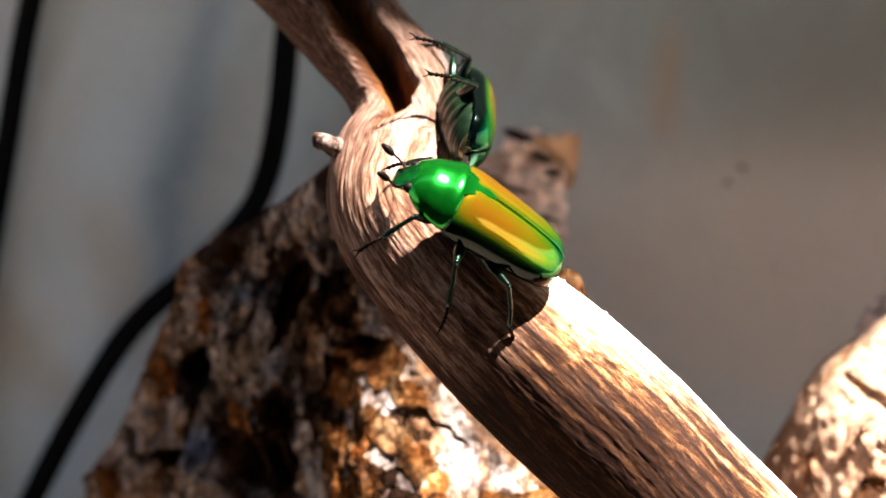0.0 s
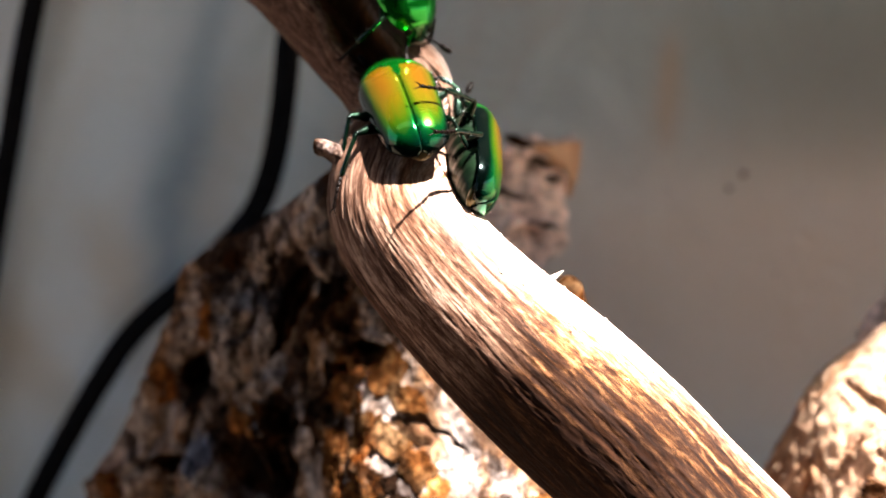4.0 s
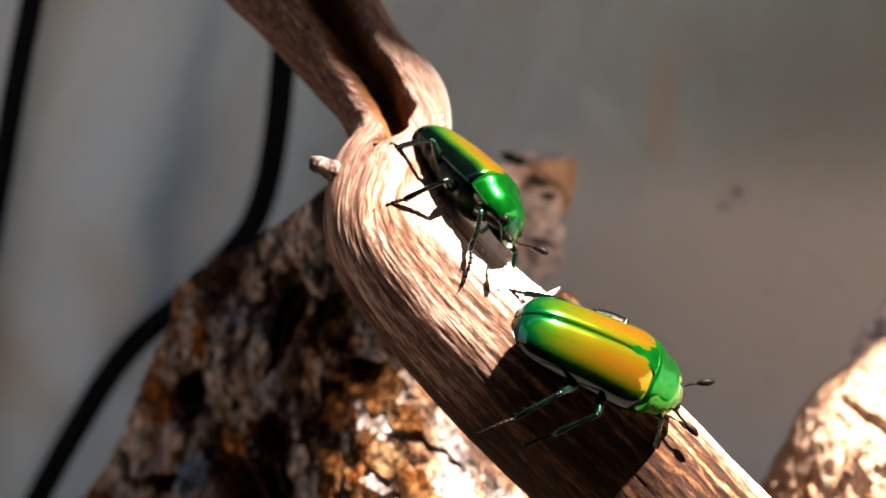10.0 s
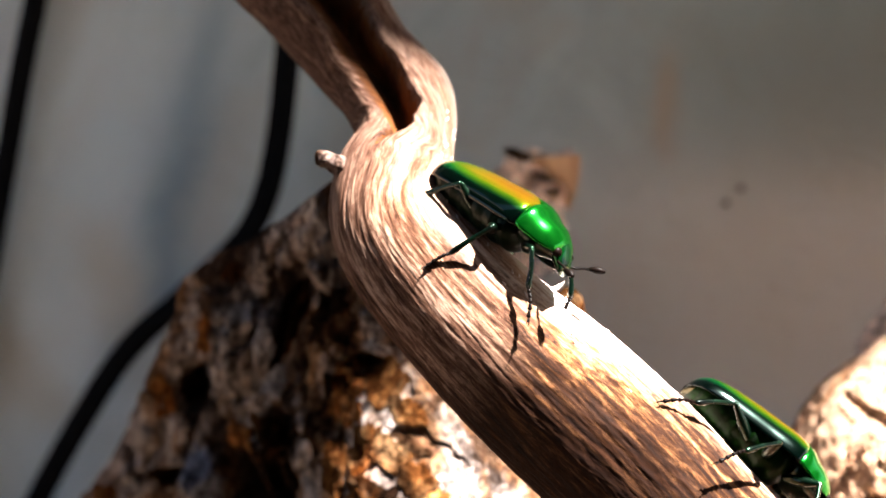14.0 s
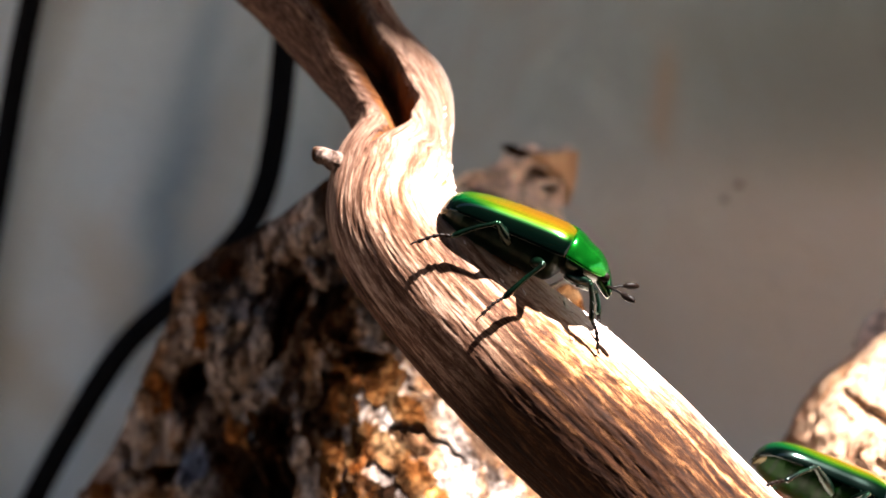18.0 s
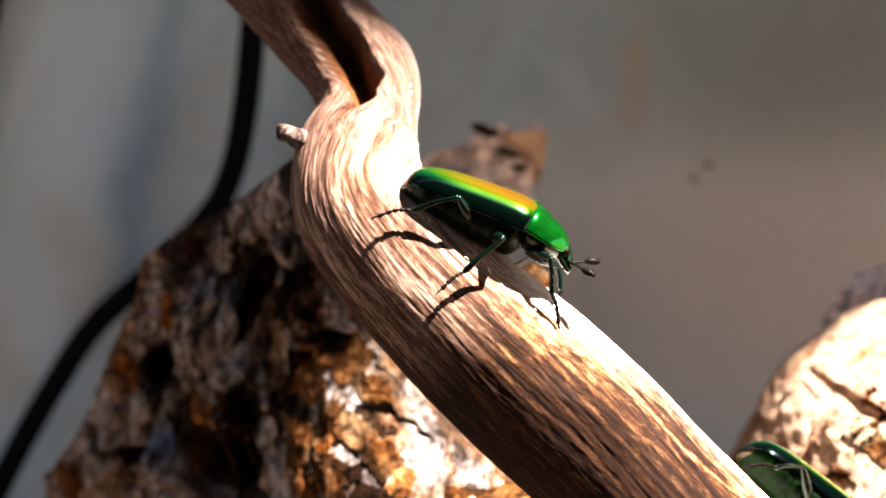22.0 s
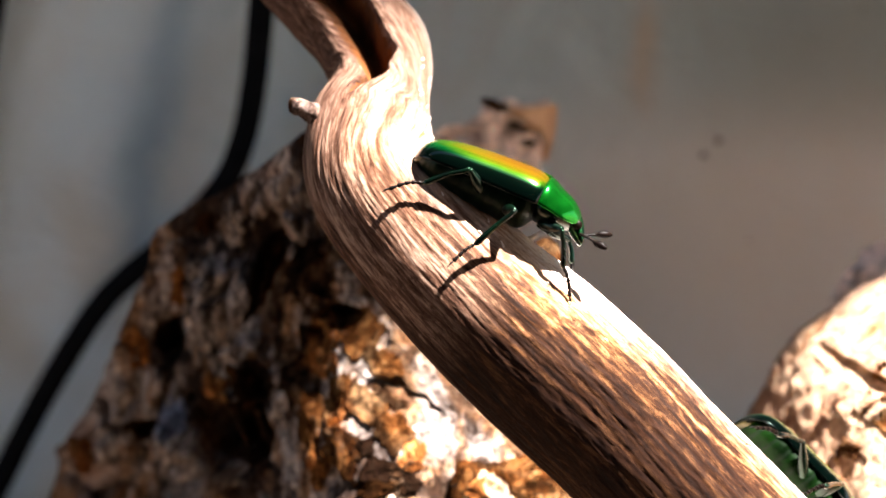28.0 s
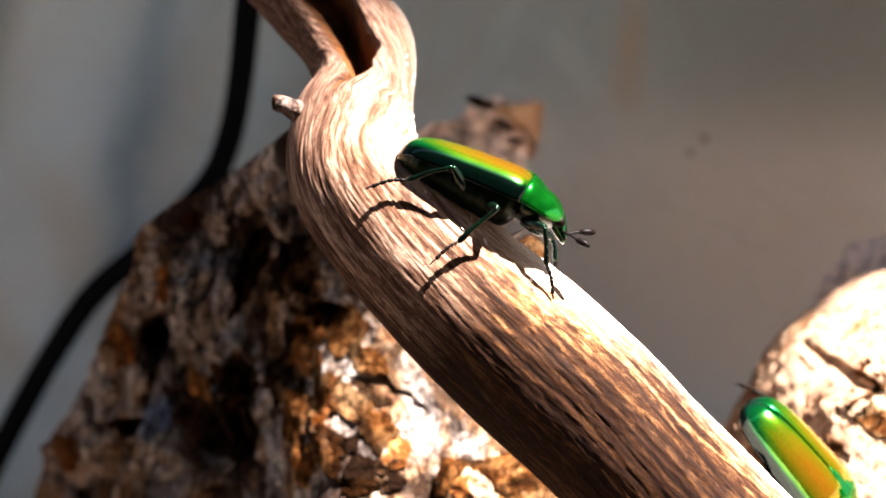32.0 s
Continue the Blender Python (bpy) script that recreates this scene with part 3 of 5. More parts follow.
LOG_PATCHES = [  # x, z, half width, half height, colour, turn
    (-0.0360, 0.1664, 0.0032, 0.0064, "grey", -0.25),
    (-0.0401, 0.1557, 0.0039, 0.0070, "grey", -0.25),
    (-0.0437, 0.1435, 0.0038, 0.0067, "grey", -0.15),
    (-0.0342, 0.1522, 0.0028, 0.0071, "grey", -0.30),
    (-0.0321, 0.1470, 0.0024, 0.0048, "blue", -0.25),
    (-0.0493, 0.1247, 0.0030, 0.0042, "blue", 0.20),
    (-0.0462, 0.1217, 0.0021, 0.0034, "blue", 0.10),
    (-0.0569, 0.1094, 0.0048, 0.0029, "grey", 0.40),
    (-0.0604, 0.1276, 0.0040, 0.0031, "grey", 0.30),
    (-0.0401, 0.1669, 0.0026, 0.0017, "rust", 0.60),
    (-0.0465, 0.1545, 0.0018, 0.0051, "rust", -0.20),
    (-0.0187, 0.1455, 0.0051, 0.0035, "rust", 0.20),
    (-0.0171, 0.1497, 0.0031, 0.0041, "rust", -0.30),
    (-0.0227, 0.1423, 0.0023, 0.0063, "black", -0.20),
    (-0.0281, 0.1599, 0.0023, 0.0095, "black", -0.30),
    (-0.0203, 0.1613, 0.0041, 0.0052, "black", -0.20),
    (-0.0140, 0.1534, 0.0037, 0.0016, "black", 0.10),
    (-0.0516, 0.1406, 0.0027, 0.0032, "black", 0.10),
    (-0.0341, 0.1255, 0.0044, 0.0078, "black", 0.00),
    (-0.0589, 0.1204, 0.0036, 0.0017, "black", 0.20),
    (-0.0194, 0.1354, 0.0027, 0.0047, "tan", -0.20),
    (-0.0147, 0.1396, 0.0020, 0.0040, "tan", -0.20),
    (-0.0098, 0.1515, 0.0041, 0.0041, "tan", -0.30),
    (-0.0057, 0.1473, 0.0034, 0.0022, "tan", -0.40),
    (-0.0135, 0.1335, 0.0039, 0.0029, "tan", 0.10),
    (-0.0178, 0.1295, 0.0020, 0.0034, "rust", 0.10),
    (-0.0577, 0.1381, 0.0035, 0.0046, "rust", 0.20),
    (-0.0724, 0.1116, 0.0037, 0.0042, "tan", 0.20),
    (-0.0337, 0.1363, 0.0044, 0.0024, "tan", -0.40),
    (-0.0399, 0.1336, 0.0034, 0.0029, "rust", -0.40),
    (-0.0135, 0.1360, 0.0026, 0.0020, "black", 0.30),
    (-0.0081, 0.1408, 0.0043, 0.0022, "tan", -0.50),
    (-0.0037, 0.1374, 0.0039, 0.0024, "tan", -0.50),
    (-0.0047, 0.1423, 0.0034, 0.0010, "black", -0.50),
    (-0.0095, 0.1351, 0.0025, 0.0016, "black", 0.20),
    (-0.0055, 0.1322, 0.0042, 0.0017, "black", 0.10),
    (-0.0007, 0.1342, 0.0025, 0.0021, "rust", 0.10),
    (-0.0074, 0.1298, 0.0038, 0.0013, "tan", 0.10),
    (-0.0017, 0.1303, 0.0029, 0.0014, "black", 0.30),
    (-0.0126, 0.1421, 0.0026, 0.0034, "tan", -0.30),
]
CHUNK_PATCHES = [
    (0.0024, 0.1260, 0.0036, 0.0021, "black", -0.40),
    (0.0062, 0.1289, 0.0040, 0.0016, "black", 0.20),
    (0.0109, 0.1302, 0.0029, 0.0012, "rust", 0.20),
    (-0.0018, 0.1212, 0.0036, 0.0023, "rust", 0.10),
    (0.0137, 0.1299, 0.0033, 0.0015, "pale", -0.50),
    (0.0036, 0.1269, 0.0033, 0.0018, "pale", -0.60),
]
RIGHT_PATCHES = [
    (0.0790, 0.1437, 0.0034, 0.0009, "black", 0.65),
    (0.0822, 0.1462, 0.0022, 0.0013, "tan", 0.40),
    (0.0800, 0.1415, 0.0026, 0.0018, "tan", 0.30),
    (0.0735, 0.1352, 0.0026, 0.0010, "black", 0.30),
    (0.0763, 0.1431, 0.0035, 0.0031, "pale", -0.30),
    (0.0729, 0.1402, 0.0031, 0.0025, "pale", 0.40),
    (0.0827, 0.1503, 0.0031, 0.0041, "pale", 0.20),
]
SLAB_PATCHES = [
    (0.0128, 0.1739, 0.0060, 0.0006, "black", -0.35),
    (0.0175, 0.1848, 0.0030, 0.0011, "black", -0.30),
    (0.0225, 0.1800, 0.0022, 0.0007, "black", -0.60),
    (0.0252, 0.1765, 0.0020, 0.0008, "black", 0.10),
    (0.0235, 0.1660, 0.0040, 0.0006, "black", -0.20),
]
CHUNK_MARKS = [
    (-0.0033, 0.1189, 0.0084, 0.0021, -0.0080),
    (-0.0085, 0.1462, 0.0038, 0.0019, -0.0040),
    (0.0085, 0.1307, 0.0032, 0.0042, 0.0030),
    (-0.0079, 0.1078, 0.0052, 0.0021, -0.0060),
    (0.0043, 0.1275, 0.0031, 0.0021, -0.0060),
]
RIGHT_MARKS = [
    (0.0798, 0.1445, 0.0030, 0.0010, -0.0012),
]


def fbm(p, octaves=3):
    return noise.fractal(p, 1.0, 2.0, octaves)


def build_branch():
    rows_n, cols = 1100, 300
    n_ctl = len(BRANCH)
    lo, hi = 2.6 / (n_ctl - 1), (n_ctl - 4.6) / (n_ctl - 1)
    spread = np.concatenate([np.linspace(0, lo, 40, endpoint=False), np.linspace(lo, hi, rows_n - 80), np.linspace(hi, 1, 41)[1:]])
    rows = spline(BRANCH, 0, spread)
    verts, uvs, inner = [], [], set()
    along = 0.0
    turns = [math.pi * (0.62 * u + 0.38 * u ** 3) + 0.35 for u in np.linspace(-1, 1, cols, endpoint=False).tolist()]  # closer in front
    for i, (x, y, z, r) in enumerate(rows.tolist()):
        a, b = rows[max(i - 1, 0)], rows[min(i + 1, len(rows) - 1)]
        if i:
            along += float(np.linalg.norm(rows[i][:3] - rows[i - 1][:3]))
        t = Vector((b - a)[:3]).normalized()
        front = Vector((0, -1, 0.12))
        front = (front - t * front.dot(t)).normalized()
        side = t.cross(front).normalized()  # towards the upper right
        s = float(spread[i])
        g = min(1.0, max(0.0, (s - GROOVE[0]) / (GROOVE[1] - GROOVE[0])))
        middle = -0.34 + 0.60 * min(1.0, max(0.0, (s - GROOVE[0]) / 0.22))
        for k in range(cols):
            w = turns[k]  # 0 faces the viewer, a quarter turn faces the upper right
            twist = w - along * 5
            cw, sw = math.cos(twist), math.sin(twist)
            d = 0.050 * fbm(Vector((along * 27, cw, sw)), 2)
            # long ribs, broken into scales, with pits between them
            rib = noise.noise(Vector((along * 30 + 0.37, cw * 6.5 + 7.43, sw * 6.5 + 3.29)))
            d -= 0.007 * max(0.0, 1 - abs(rib) / 0.20)
            rib = noise.noise(Vector((along * 90 + 0.6, cw * 17 + 5.3, sw * 17 + 2.4)))
            d -= 0.0035 * max(0.0, 1 - abs(rib) / 0.22) * max(0.0, min(1.0, 0.5 + 2 * noise.noise(Vector((along * 70, cw * 3, sw * 3)))))
            d += 0.007 * fbm(Vector((along * 170, cw * 15, sw * 15 + 1.7)), 4)
            d += 0.004 * noise.noise(Vector((along * 500, cw * 22 + 0.3, sw * 22 + along * 40)))
            wc = (w + math.pi) % (2 * math.pi) - math.pi
            d += 0.15 * math.exp(-((s - 0.575) / 0.035) ** 2 - ((wc - 1.5) / 0.6) ** 2)  # a swelling under the limb
            rr = r * (1 + d)
            if g > 0:
                edge = 0.40 + 0.05 * noise.noise(Vector((along * 220, 0, 3))) + 0.04 * noise.noise(Vector((along * 700, wc > middle, 8)))
                off = abs(wc - middle)
                depth = max(0.0, min(1.0, (edge * g ** 0.9 - off) / 0.08 + 0.5))
                rr *= 1 - 0.90 * depth * g ** 0.4
                if depth > 0.12:
                    inner.add(i * cols + k)
                lip = math.exp(-((off - edge - 0.16) / 0.16) ** 2)
                rr *= 1 + 0.06 * lip * g
            c = Vector((x, y, z)) + rr * (math.cos(w) * front + math.sin(w) * side)
            verts.append(c)
            uvs.append((along * 1000, ((w + math.pi) % (2 * math.pi)) * 11 - along * 25))
    faces = [f[::-1] for f in grid_faces(len(rows), cols, True)]
    faces += [tuple(range(cols)), tuple((len(rows) - 1) * cols + k for k in range(cols))[::-1]]
    br = new("branch", None)
    tagged(br, "weathered driftwood branch with a hollow upper part, leaning over bark", "branch")
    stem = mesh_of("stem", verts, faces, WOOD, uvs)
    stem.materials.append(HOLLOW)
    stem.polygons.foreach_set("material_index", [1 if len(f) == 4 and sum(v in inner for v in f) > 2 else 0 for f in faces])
    put("stem", stem, br)
    tv, tf = tube([(-0.0098, 0.1804, 0.1916, 0.0027), (-0.0140, 0.1784, 0.1936, 0.0019), (-0.0163, 0.1774, 0.1949, 0.0014), (-0.0180, 0.1766, 0.1957, 0.0012), (-0.0187, 0.1763, 0.1958, 0.0009)], 20, 26)
    tv = [v + v.normalized() * 0.0003 * fbm(v * 900, 2) for v in tv]
    rnd = random.Random(4)
    for c in range(44):
        i = rnd.randrange(150, 640)
        k = rnd.randrange(int(cols * 0.58), int(cols * 0.80))
        p, q = verts[i * cols + k], Vector(rows[i].tolist()[:3])
        out = (p - q).normalized()
        t = (Vector(rows[i + 4].tolist()[:3]) - q).normalized() * rnd.choice((1, 1, -1))
        ln = rnd.uniform(0.0004, 0.0011)
        side = out.cross(t) * rnd.uniform(-0.4, 0.4)
        sv = tube_mesh("splinter", [(*(p - out * 0.0003), 0.00022), (*(p + (t + side) * ln * 0.5 + out * ln * 0.15), 0.00013), (*(p + (t + side) * ln + out * ln * 0.35), 0.00003)], WOOD, 6, 6)
        put("splinter", sv, br)
    for s_, w_, size in ((0.395, 0.27, 0.0016), (0.30, 0.25, 0.0012)):
        i = int(np.argmin(abs(spread - s_)))
        p, q = verts[i * cols + min(range(cols), key=lambda k: abs(turns[k] - 2 * math.pi * w_))], Vector(rows[i].tolist()[:3])
        out = (p - q).normalized()
        sv = tube_mesh("splinter", [(*(p - out * 0.0004), size * 0.35), (*(p + out * size * 0.35 + Vector((0.0006, 0, 0))), size * 0.26), (*(p + out * size * 0.8 + Vector((0.0012, 0, 0.0004))), size * 0.04)], WOOD, 8, 8)
        put("splinter", sv, br)
    put("twig_stub", mesh_of("twig_stub", tv, tf, TWIG, [(v.x * 1000, v.z * 1000) for v in tv]), br, "short broken twig stub")
    return br


# ---- bark ----
def bark_lump(name, base, profile, material, seed, rows_n=220, cols=300, rough=1.0, lean=0.35, marks=(), flare=0.0):
    """An upright lump of bark from the ground, by rows of height, radius; finer towards the top and the front.
    marks: x, z, half width, half height, outward (+) or inward (-) depth of knobs and pits."""
    prof = spline([(z, r, 0) for z, r in profile], rows_n, np.linspace(0, 1, rows_n) ** 0.7)
    verts = []
    off = Vector((seed * 3.1, seed * 1.7, seed))
    for z, r, _ in prof.tolist():
        for k in range(cols):
            u = 2 * k / cols - 1
            w = math.pi * (0.62 * u + 0.38 * u ** 3)
            o = Vector((math.sin(w), -math.cos(w), 0))
            p = Vector((base[0], base[1], z)) + o * max(r, 0.0002)
            p.y += flare * max(0.0, 0.157 - max(z, 0.095)) * min(0.0, o.y)
            q = Vector((p.x - lean * p.z, p.y, p.z * 0.34)) + off
            d = 0.0050 * noise.noise(q * 60) + 0.0026 * fbm(q * 150, 3)
            plate = noise.noise(q * 110 + Vector((4, 2, 1)))
            d -= 0.0034 * max(0.0, 1 - abs(plate) / 0.14)
            step = noise.noise(Vector((p.x * 60, p.y * 60, p.z * 110)) + off)
            d += 0.0030 * max(-1.0, min(1.0, step * 14))
            d -= 0.0015 * max(0.0, 1 - abs(noise.noise(Vector((p.x * 300, p.y * 300, p.z * 120)) + off)) / 0.12)
            d += 0.0012 * fbm(Vector((p.x, p.y, p.z * 0.7)) * 620, 3)
            if flare:
                d += 0.006 * fbm(p * 420, 3)  # a crumbled outline
            if o.y < 0:
                for mx, mz, mw, mh, md in marks:
                    e = ((p.x - mx) / mw) ** 2 + ((p.z - mz) / mh) ** 2
                    if e < 4:
                        d += md * math.exp(-e * e) / rough
            n = (o + Vector((0, 0, 0.5))).normalized()
            verts.append(p + n * d * rough * min(1.0, r / 0.006 + 0.25))
    faces = grid_faces(len(prof), cols, True)
    faces = [f[::-1] for f in faces]
    faces += [tuple(range(cols)), tuple((len(prof) - 1) * cols + k for k in range(cols))[::-1]]
    return mesh_of(name, verts, faces, material)


def bark_board(name, material, seed, marks):
    """A thick, upright board of bark with a slanting, rounded top, its face turned a little to the left."""
    tops = [(-0.092, 0.020), (-0.087, 0.070), (-0.0805, 0.107), (-0.0765, 0.1137), (-0.0698, 0.1242), (-0.0661, 0.1315), (-0.0616, 0.1399), (-0.0584, 0.1476),
            (-0.0547, 0.1540), (-0.0540, 0.1600), (-0.0520, 0.1635), (-0.0495, 0.1656), (-0.0430, 0.1707), (-0.0369, 0.1735), (-0.0321, 0.1772), (-0.0286, 0.1795),
            (-0.0202, 0.1866), (-0.0124, 0.1900), (0.000, 0.186), (0.014, 0.170), (0.030, 0.140)]
    nx, nz = 300, 320
    line = spline([(x, z, 0) for x, z in tops], nx)
    off = Vector((seed * 3.1, seed * 1.7, seed))
    front, back_ = [], []
    for i in range(nz):
        f = (i / (nz - 1)) ** 0.55
        for j in range(nx):
            x, zt, _ = line[j].tolist()
            z = zt * f
            slope = (line[min(j + 1, nx - 1)][1] - line[max(j - 1, 0)][1]) / max(1e-6, line[min(j + 1, nx - 1)][0] - line[max(j - 1, 0)][0])
            d = (zt - z) / math.sqrt(1 + float(slope) ** 2)
            d = min(d, 0.030 - x + 0.002)
            y = 0.2045 - 0.62 * min(0.0, x + 0.0124) + 0.10 * max(0.0, x + 0.0124)
            fl = max(0.0, min(1.0, (x + 0.034) / 0.028))
            y -= fl * fl * (3 - 2 * fl) * 0.80 * max(0.0, 0.154 - max(z, 0.112))
            r = 0.0009
            y += r * (1 - math.sqrt(max(0.0, 1 - max(0.0, 1 - d / r) ** 2)))
            q = Vector((x - 0.45 * z, y, z * 0.34)) + off
            h = 0.0026 * noise.noise(q * 60) + 0.0014 * fbm(q * 150, 3)
            plate = noise.noise(q * 110 + Vector((4.3, 2.6, 1.7)))
            h -= 0.0018 * max(0.0, 1 - abs(plate) / 0.10)
            step = noise.noise(Vector((x * 60, y * 60, z * 100)) + off)
            h += 0.0012 * max(-1.0, min(1.0, step * 12))
            h -= 0.0014 * max(0.0, 1 - abs(noise.noise(Vector((x * 300, y * 300, z * 120)) + off)) / 0.12)
            h += 0.0009 * fbm(Vector((x, y, z * 0.7)) * 620, 3)
            for mx, mz, mw, mh, md in marks:
                e = ((x - mx) / mw) ** 2 + ((z - mz) / mh) ** 2
                if e < 4:
                    h += md * math.exp(-e * e)
            h *= min(1.0, d / 0.012 + 0.25) * (1 - 0.72 * fl * max(0.0, min(1.0, (0.156 - z) / 0.012)))
            jag = 0.0016 * fbm(Vector((x * 140, z * 140, 4.4)), 3)
            front.append((x - 0.35 * h + jag, y - 0.9 * h, z + jag * f))
            back_.append((x, 0.258, z * (1 - 0.16 * f)))
    n = nx * nz
    quads = grid_faces(nz, nx, False)
    faces = quads + [tuple(k + n for k in f[::-1]) for f in quads]
    ring = [j for j in range(nx)] + [i * nx + nx - 1 for i in range(1, nz)] + [(nz - 1) * nx + j for j in range(nx - 2, -1, -1)] + [i * nx for i in range(nz - 2, 0, -1)]
    for a, b in zip(ring, ring[1:] + ring[:1]):
        faces.append((b, a, a + n, b + n))
    return mesh_of(name, front + back_, faces, material)


def flakes(owner, cols, count, lo, hi, sizes, material, seed, zmin, label=""):
    """Loose scales of bark on a lump, each a thin uneven plate."""
    rnd = random.Random(seed)
    vs = owner.data.vertices
    rows_n = (len(vs) // (2 if len(vs) == 2 * 300 * 320 else 1)) // cols
    made = 0
    while made < count:
        i, k = rnd.randrange(2, rows_n - 30), rnd.randrange(int(cols * lo), int(cols * hi))
        p = vs[i * cols + k].co
        if p.z < zmin:
            continue
        du = vs[i * cols + k + 6].co - vs[i * cols + k - 6].co
        dv = vs[min(i + 4, rows_n - 1) * cols + k].co - vs[max(i - 4, 0) * cols + k].co
        n = du.cross(dv).normalized()
        if n.y > 0.2:
            n = -n
        up = (dv - n * dv.dot(n)).normalized()
        up = (up + n.cross(up) * rnd.uniform(-0.7, 0.7)).normalized()
        n = (n + up * rnd.uniform(-0.3, 0.15)).normalized()
        side = up.cross(n).normalized()
        a, b = rnd.uniform(*sizes), rnd.uniform(*sizes) * 1.7
        m = 11
        ring = []
        for j in range(m):
            w = 2 * math.pi * j / m
            e = 0.72 + 0.45 * rnd.random()
            ring.append((math.cos(w) * a * e, math.sin(w) * b * e))
        th = rnd.uniform(0.0003, 0.0007)
        verts = [p + side * x * 0.86 + up * y * 0.86 + n * th * rnd.uniform(0.8, 1.3) for x, y in ring]
        verts += [p + side * x + up * y + n * th * rnd.uniform(0.0, 0.5) for x, y in ring]
        verts += [p + side * x - n * 0.0012 + up * y for x, y in ring]
        verts += [p + n * th * 1.05]
        faces = [(j, (j + 1) % m, 3 * m) for j in range(m)]
        for q in (0, m):
            faces += [(q + j, q + m + j, q + m + (j + 1) % m, q + (j + 1) % m) for j in range(m)]
        put("flake", mesh_of("flake", verts, faces, material), owner, label)
        made += 1


def patch(owner, x, z, a, b, material, seed, turn=0.0, label="", lift=0.0005):
    """One ragged scale of another colour that hugs the front of a piece of bark."""
    vs = owner.data.vertices
    xyz = np.empty(len(vs) * 3, dtype=np.float32)
    vs.foreach_get("co", xyz)
    xyz = xyz.reshape(-1, 3)
    reach = 1.5 * max(a, b)
    xyz = xyz[(abs(xyz[:, 0] - x) < reach) & (abs(xyz[:, 2] - z) < reach)]
    if len(xyz) < 20:
        return
    xyz = xyz[xyz[:, 1] < xyz[:, 1].min() + 0.012 + reach]
    m, rings, verts, faces = 30, (0.25, 0.5, 0.72, 0.9, 1.0, 1.02), [], []

    def hug(u, v, up):
        px, pz = x + u * math.cos(turn) - v * math.sin(turn), z + u * math.sin(turn) + v * math.cos(turn)
        near = (xyz[:, 0] - px) ** 2 + (xyz[:, 2] - pz) ** 2
        q = xyz[int(np.argmin(near + 1e-6 * (xyz[:, 1] - xyz[:, 1].min()) / 0.01))]
        if near.min() > 0.0009 ** 2:
            px, pz = float(q[0]), float(q[2])
        return (px, float(q[1]) - up, pz)

    for ring in rings:
        for j in range(m):
            w = 2 * math.pi * j / m
            c, d = math.cos(w), math.sin(w)
            e = ring * (0.95 + 0.5 * noise.noise(Vector((c * 1.6 + seed * 3.7, d * 1.6, seed))) + 0.32 * noise.noise(Vector((c * 5, d * 5 + seed * 2.3, 1.3))))
            up = lift * (1.0 + 0.5 * noise.noise(Vector((c * 4 * ring, d * 4 * ring, seed * 1.9)))) if ring < 1.01 else -0.0015
            verts.append(hug(c * a * e, d * b * e, up))
    for r in range(len(rings) - 1):
        faces += [(r * m + j, (r + 1) * m + j, (r + 1) * m + (j + 1) % m, r * m + (j + 1) % m) for j in range(m)]
    verts.append(hug(0, 0, lift))
    faces += [(j, (j + 1) % m, len(rings) * m) for j in range(m)]
    put("flake", mesh_of("flake", verts, faces, material), owner, label)


def patches(owner, rows, lift=0.0005):
    kinds = {"grey": (BARK_ASH, "ash-grey scale of bark"), "rust": (BARK_RUST, "rust-orange scale of bark"), "blue": (BARK_BLUE, "grey scale of bark with blue sky light in its colour"),
             "tan": (BARK_TAN, "tan scale of bark"), "black": (BARK_BLACK, "black patch with the shade of a bark crack in its colour"), "pale": (BARK_PALE, "pale smooth scale of bark")}
    for k, (x, z, w, h, kind, turn) in enumerate(rows):
        mat, lab = kinds[kind]
        patch(owner, x, z, w, h, mat, k + 1, turn, lab, lift)


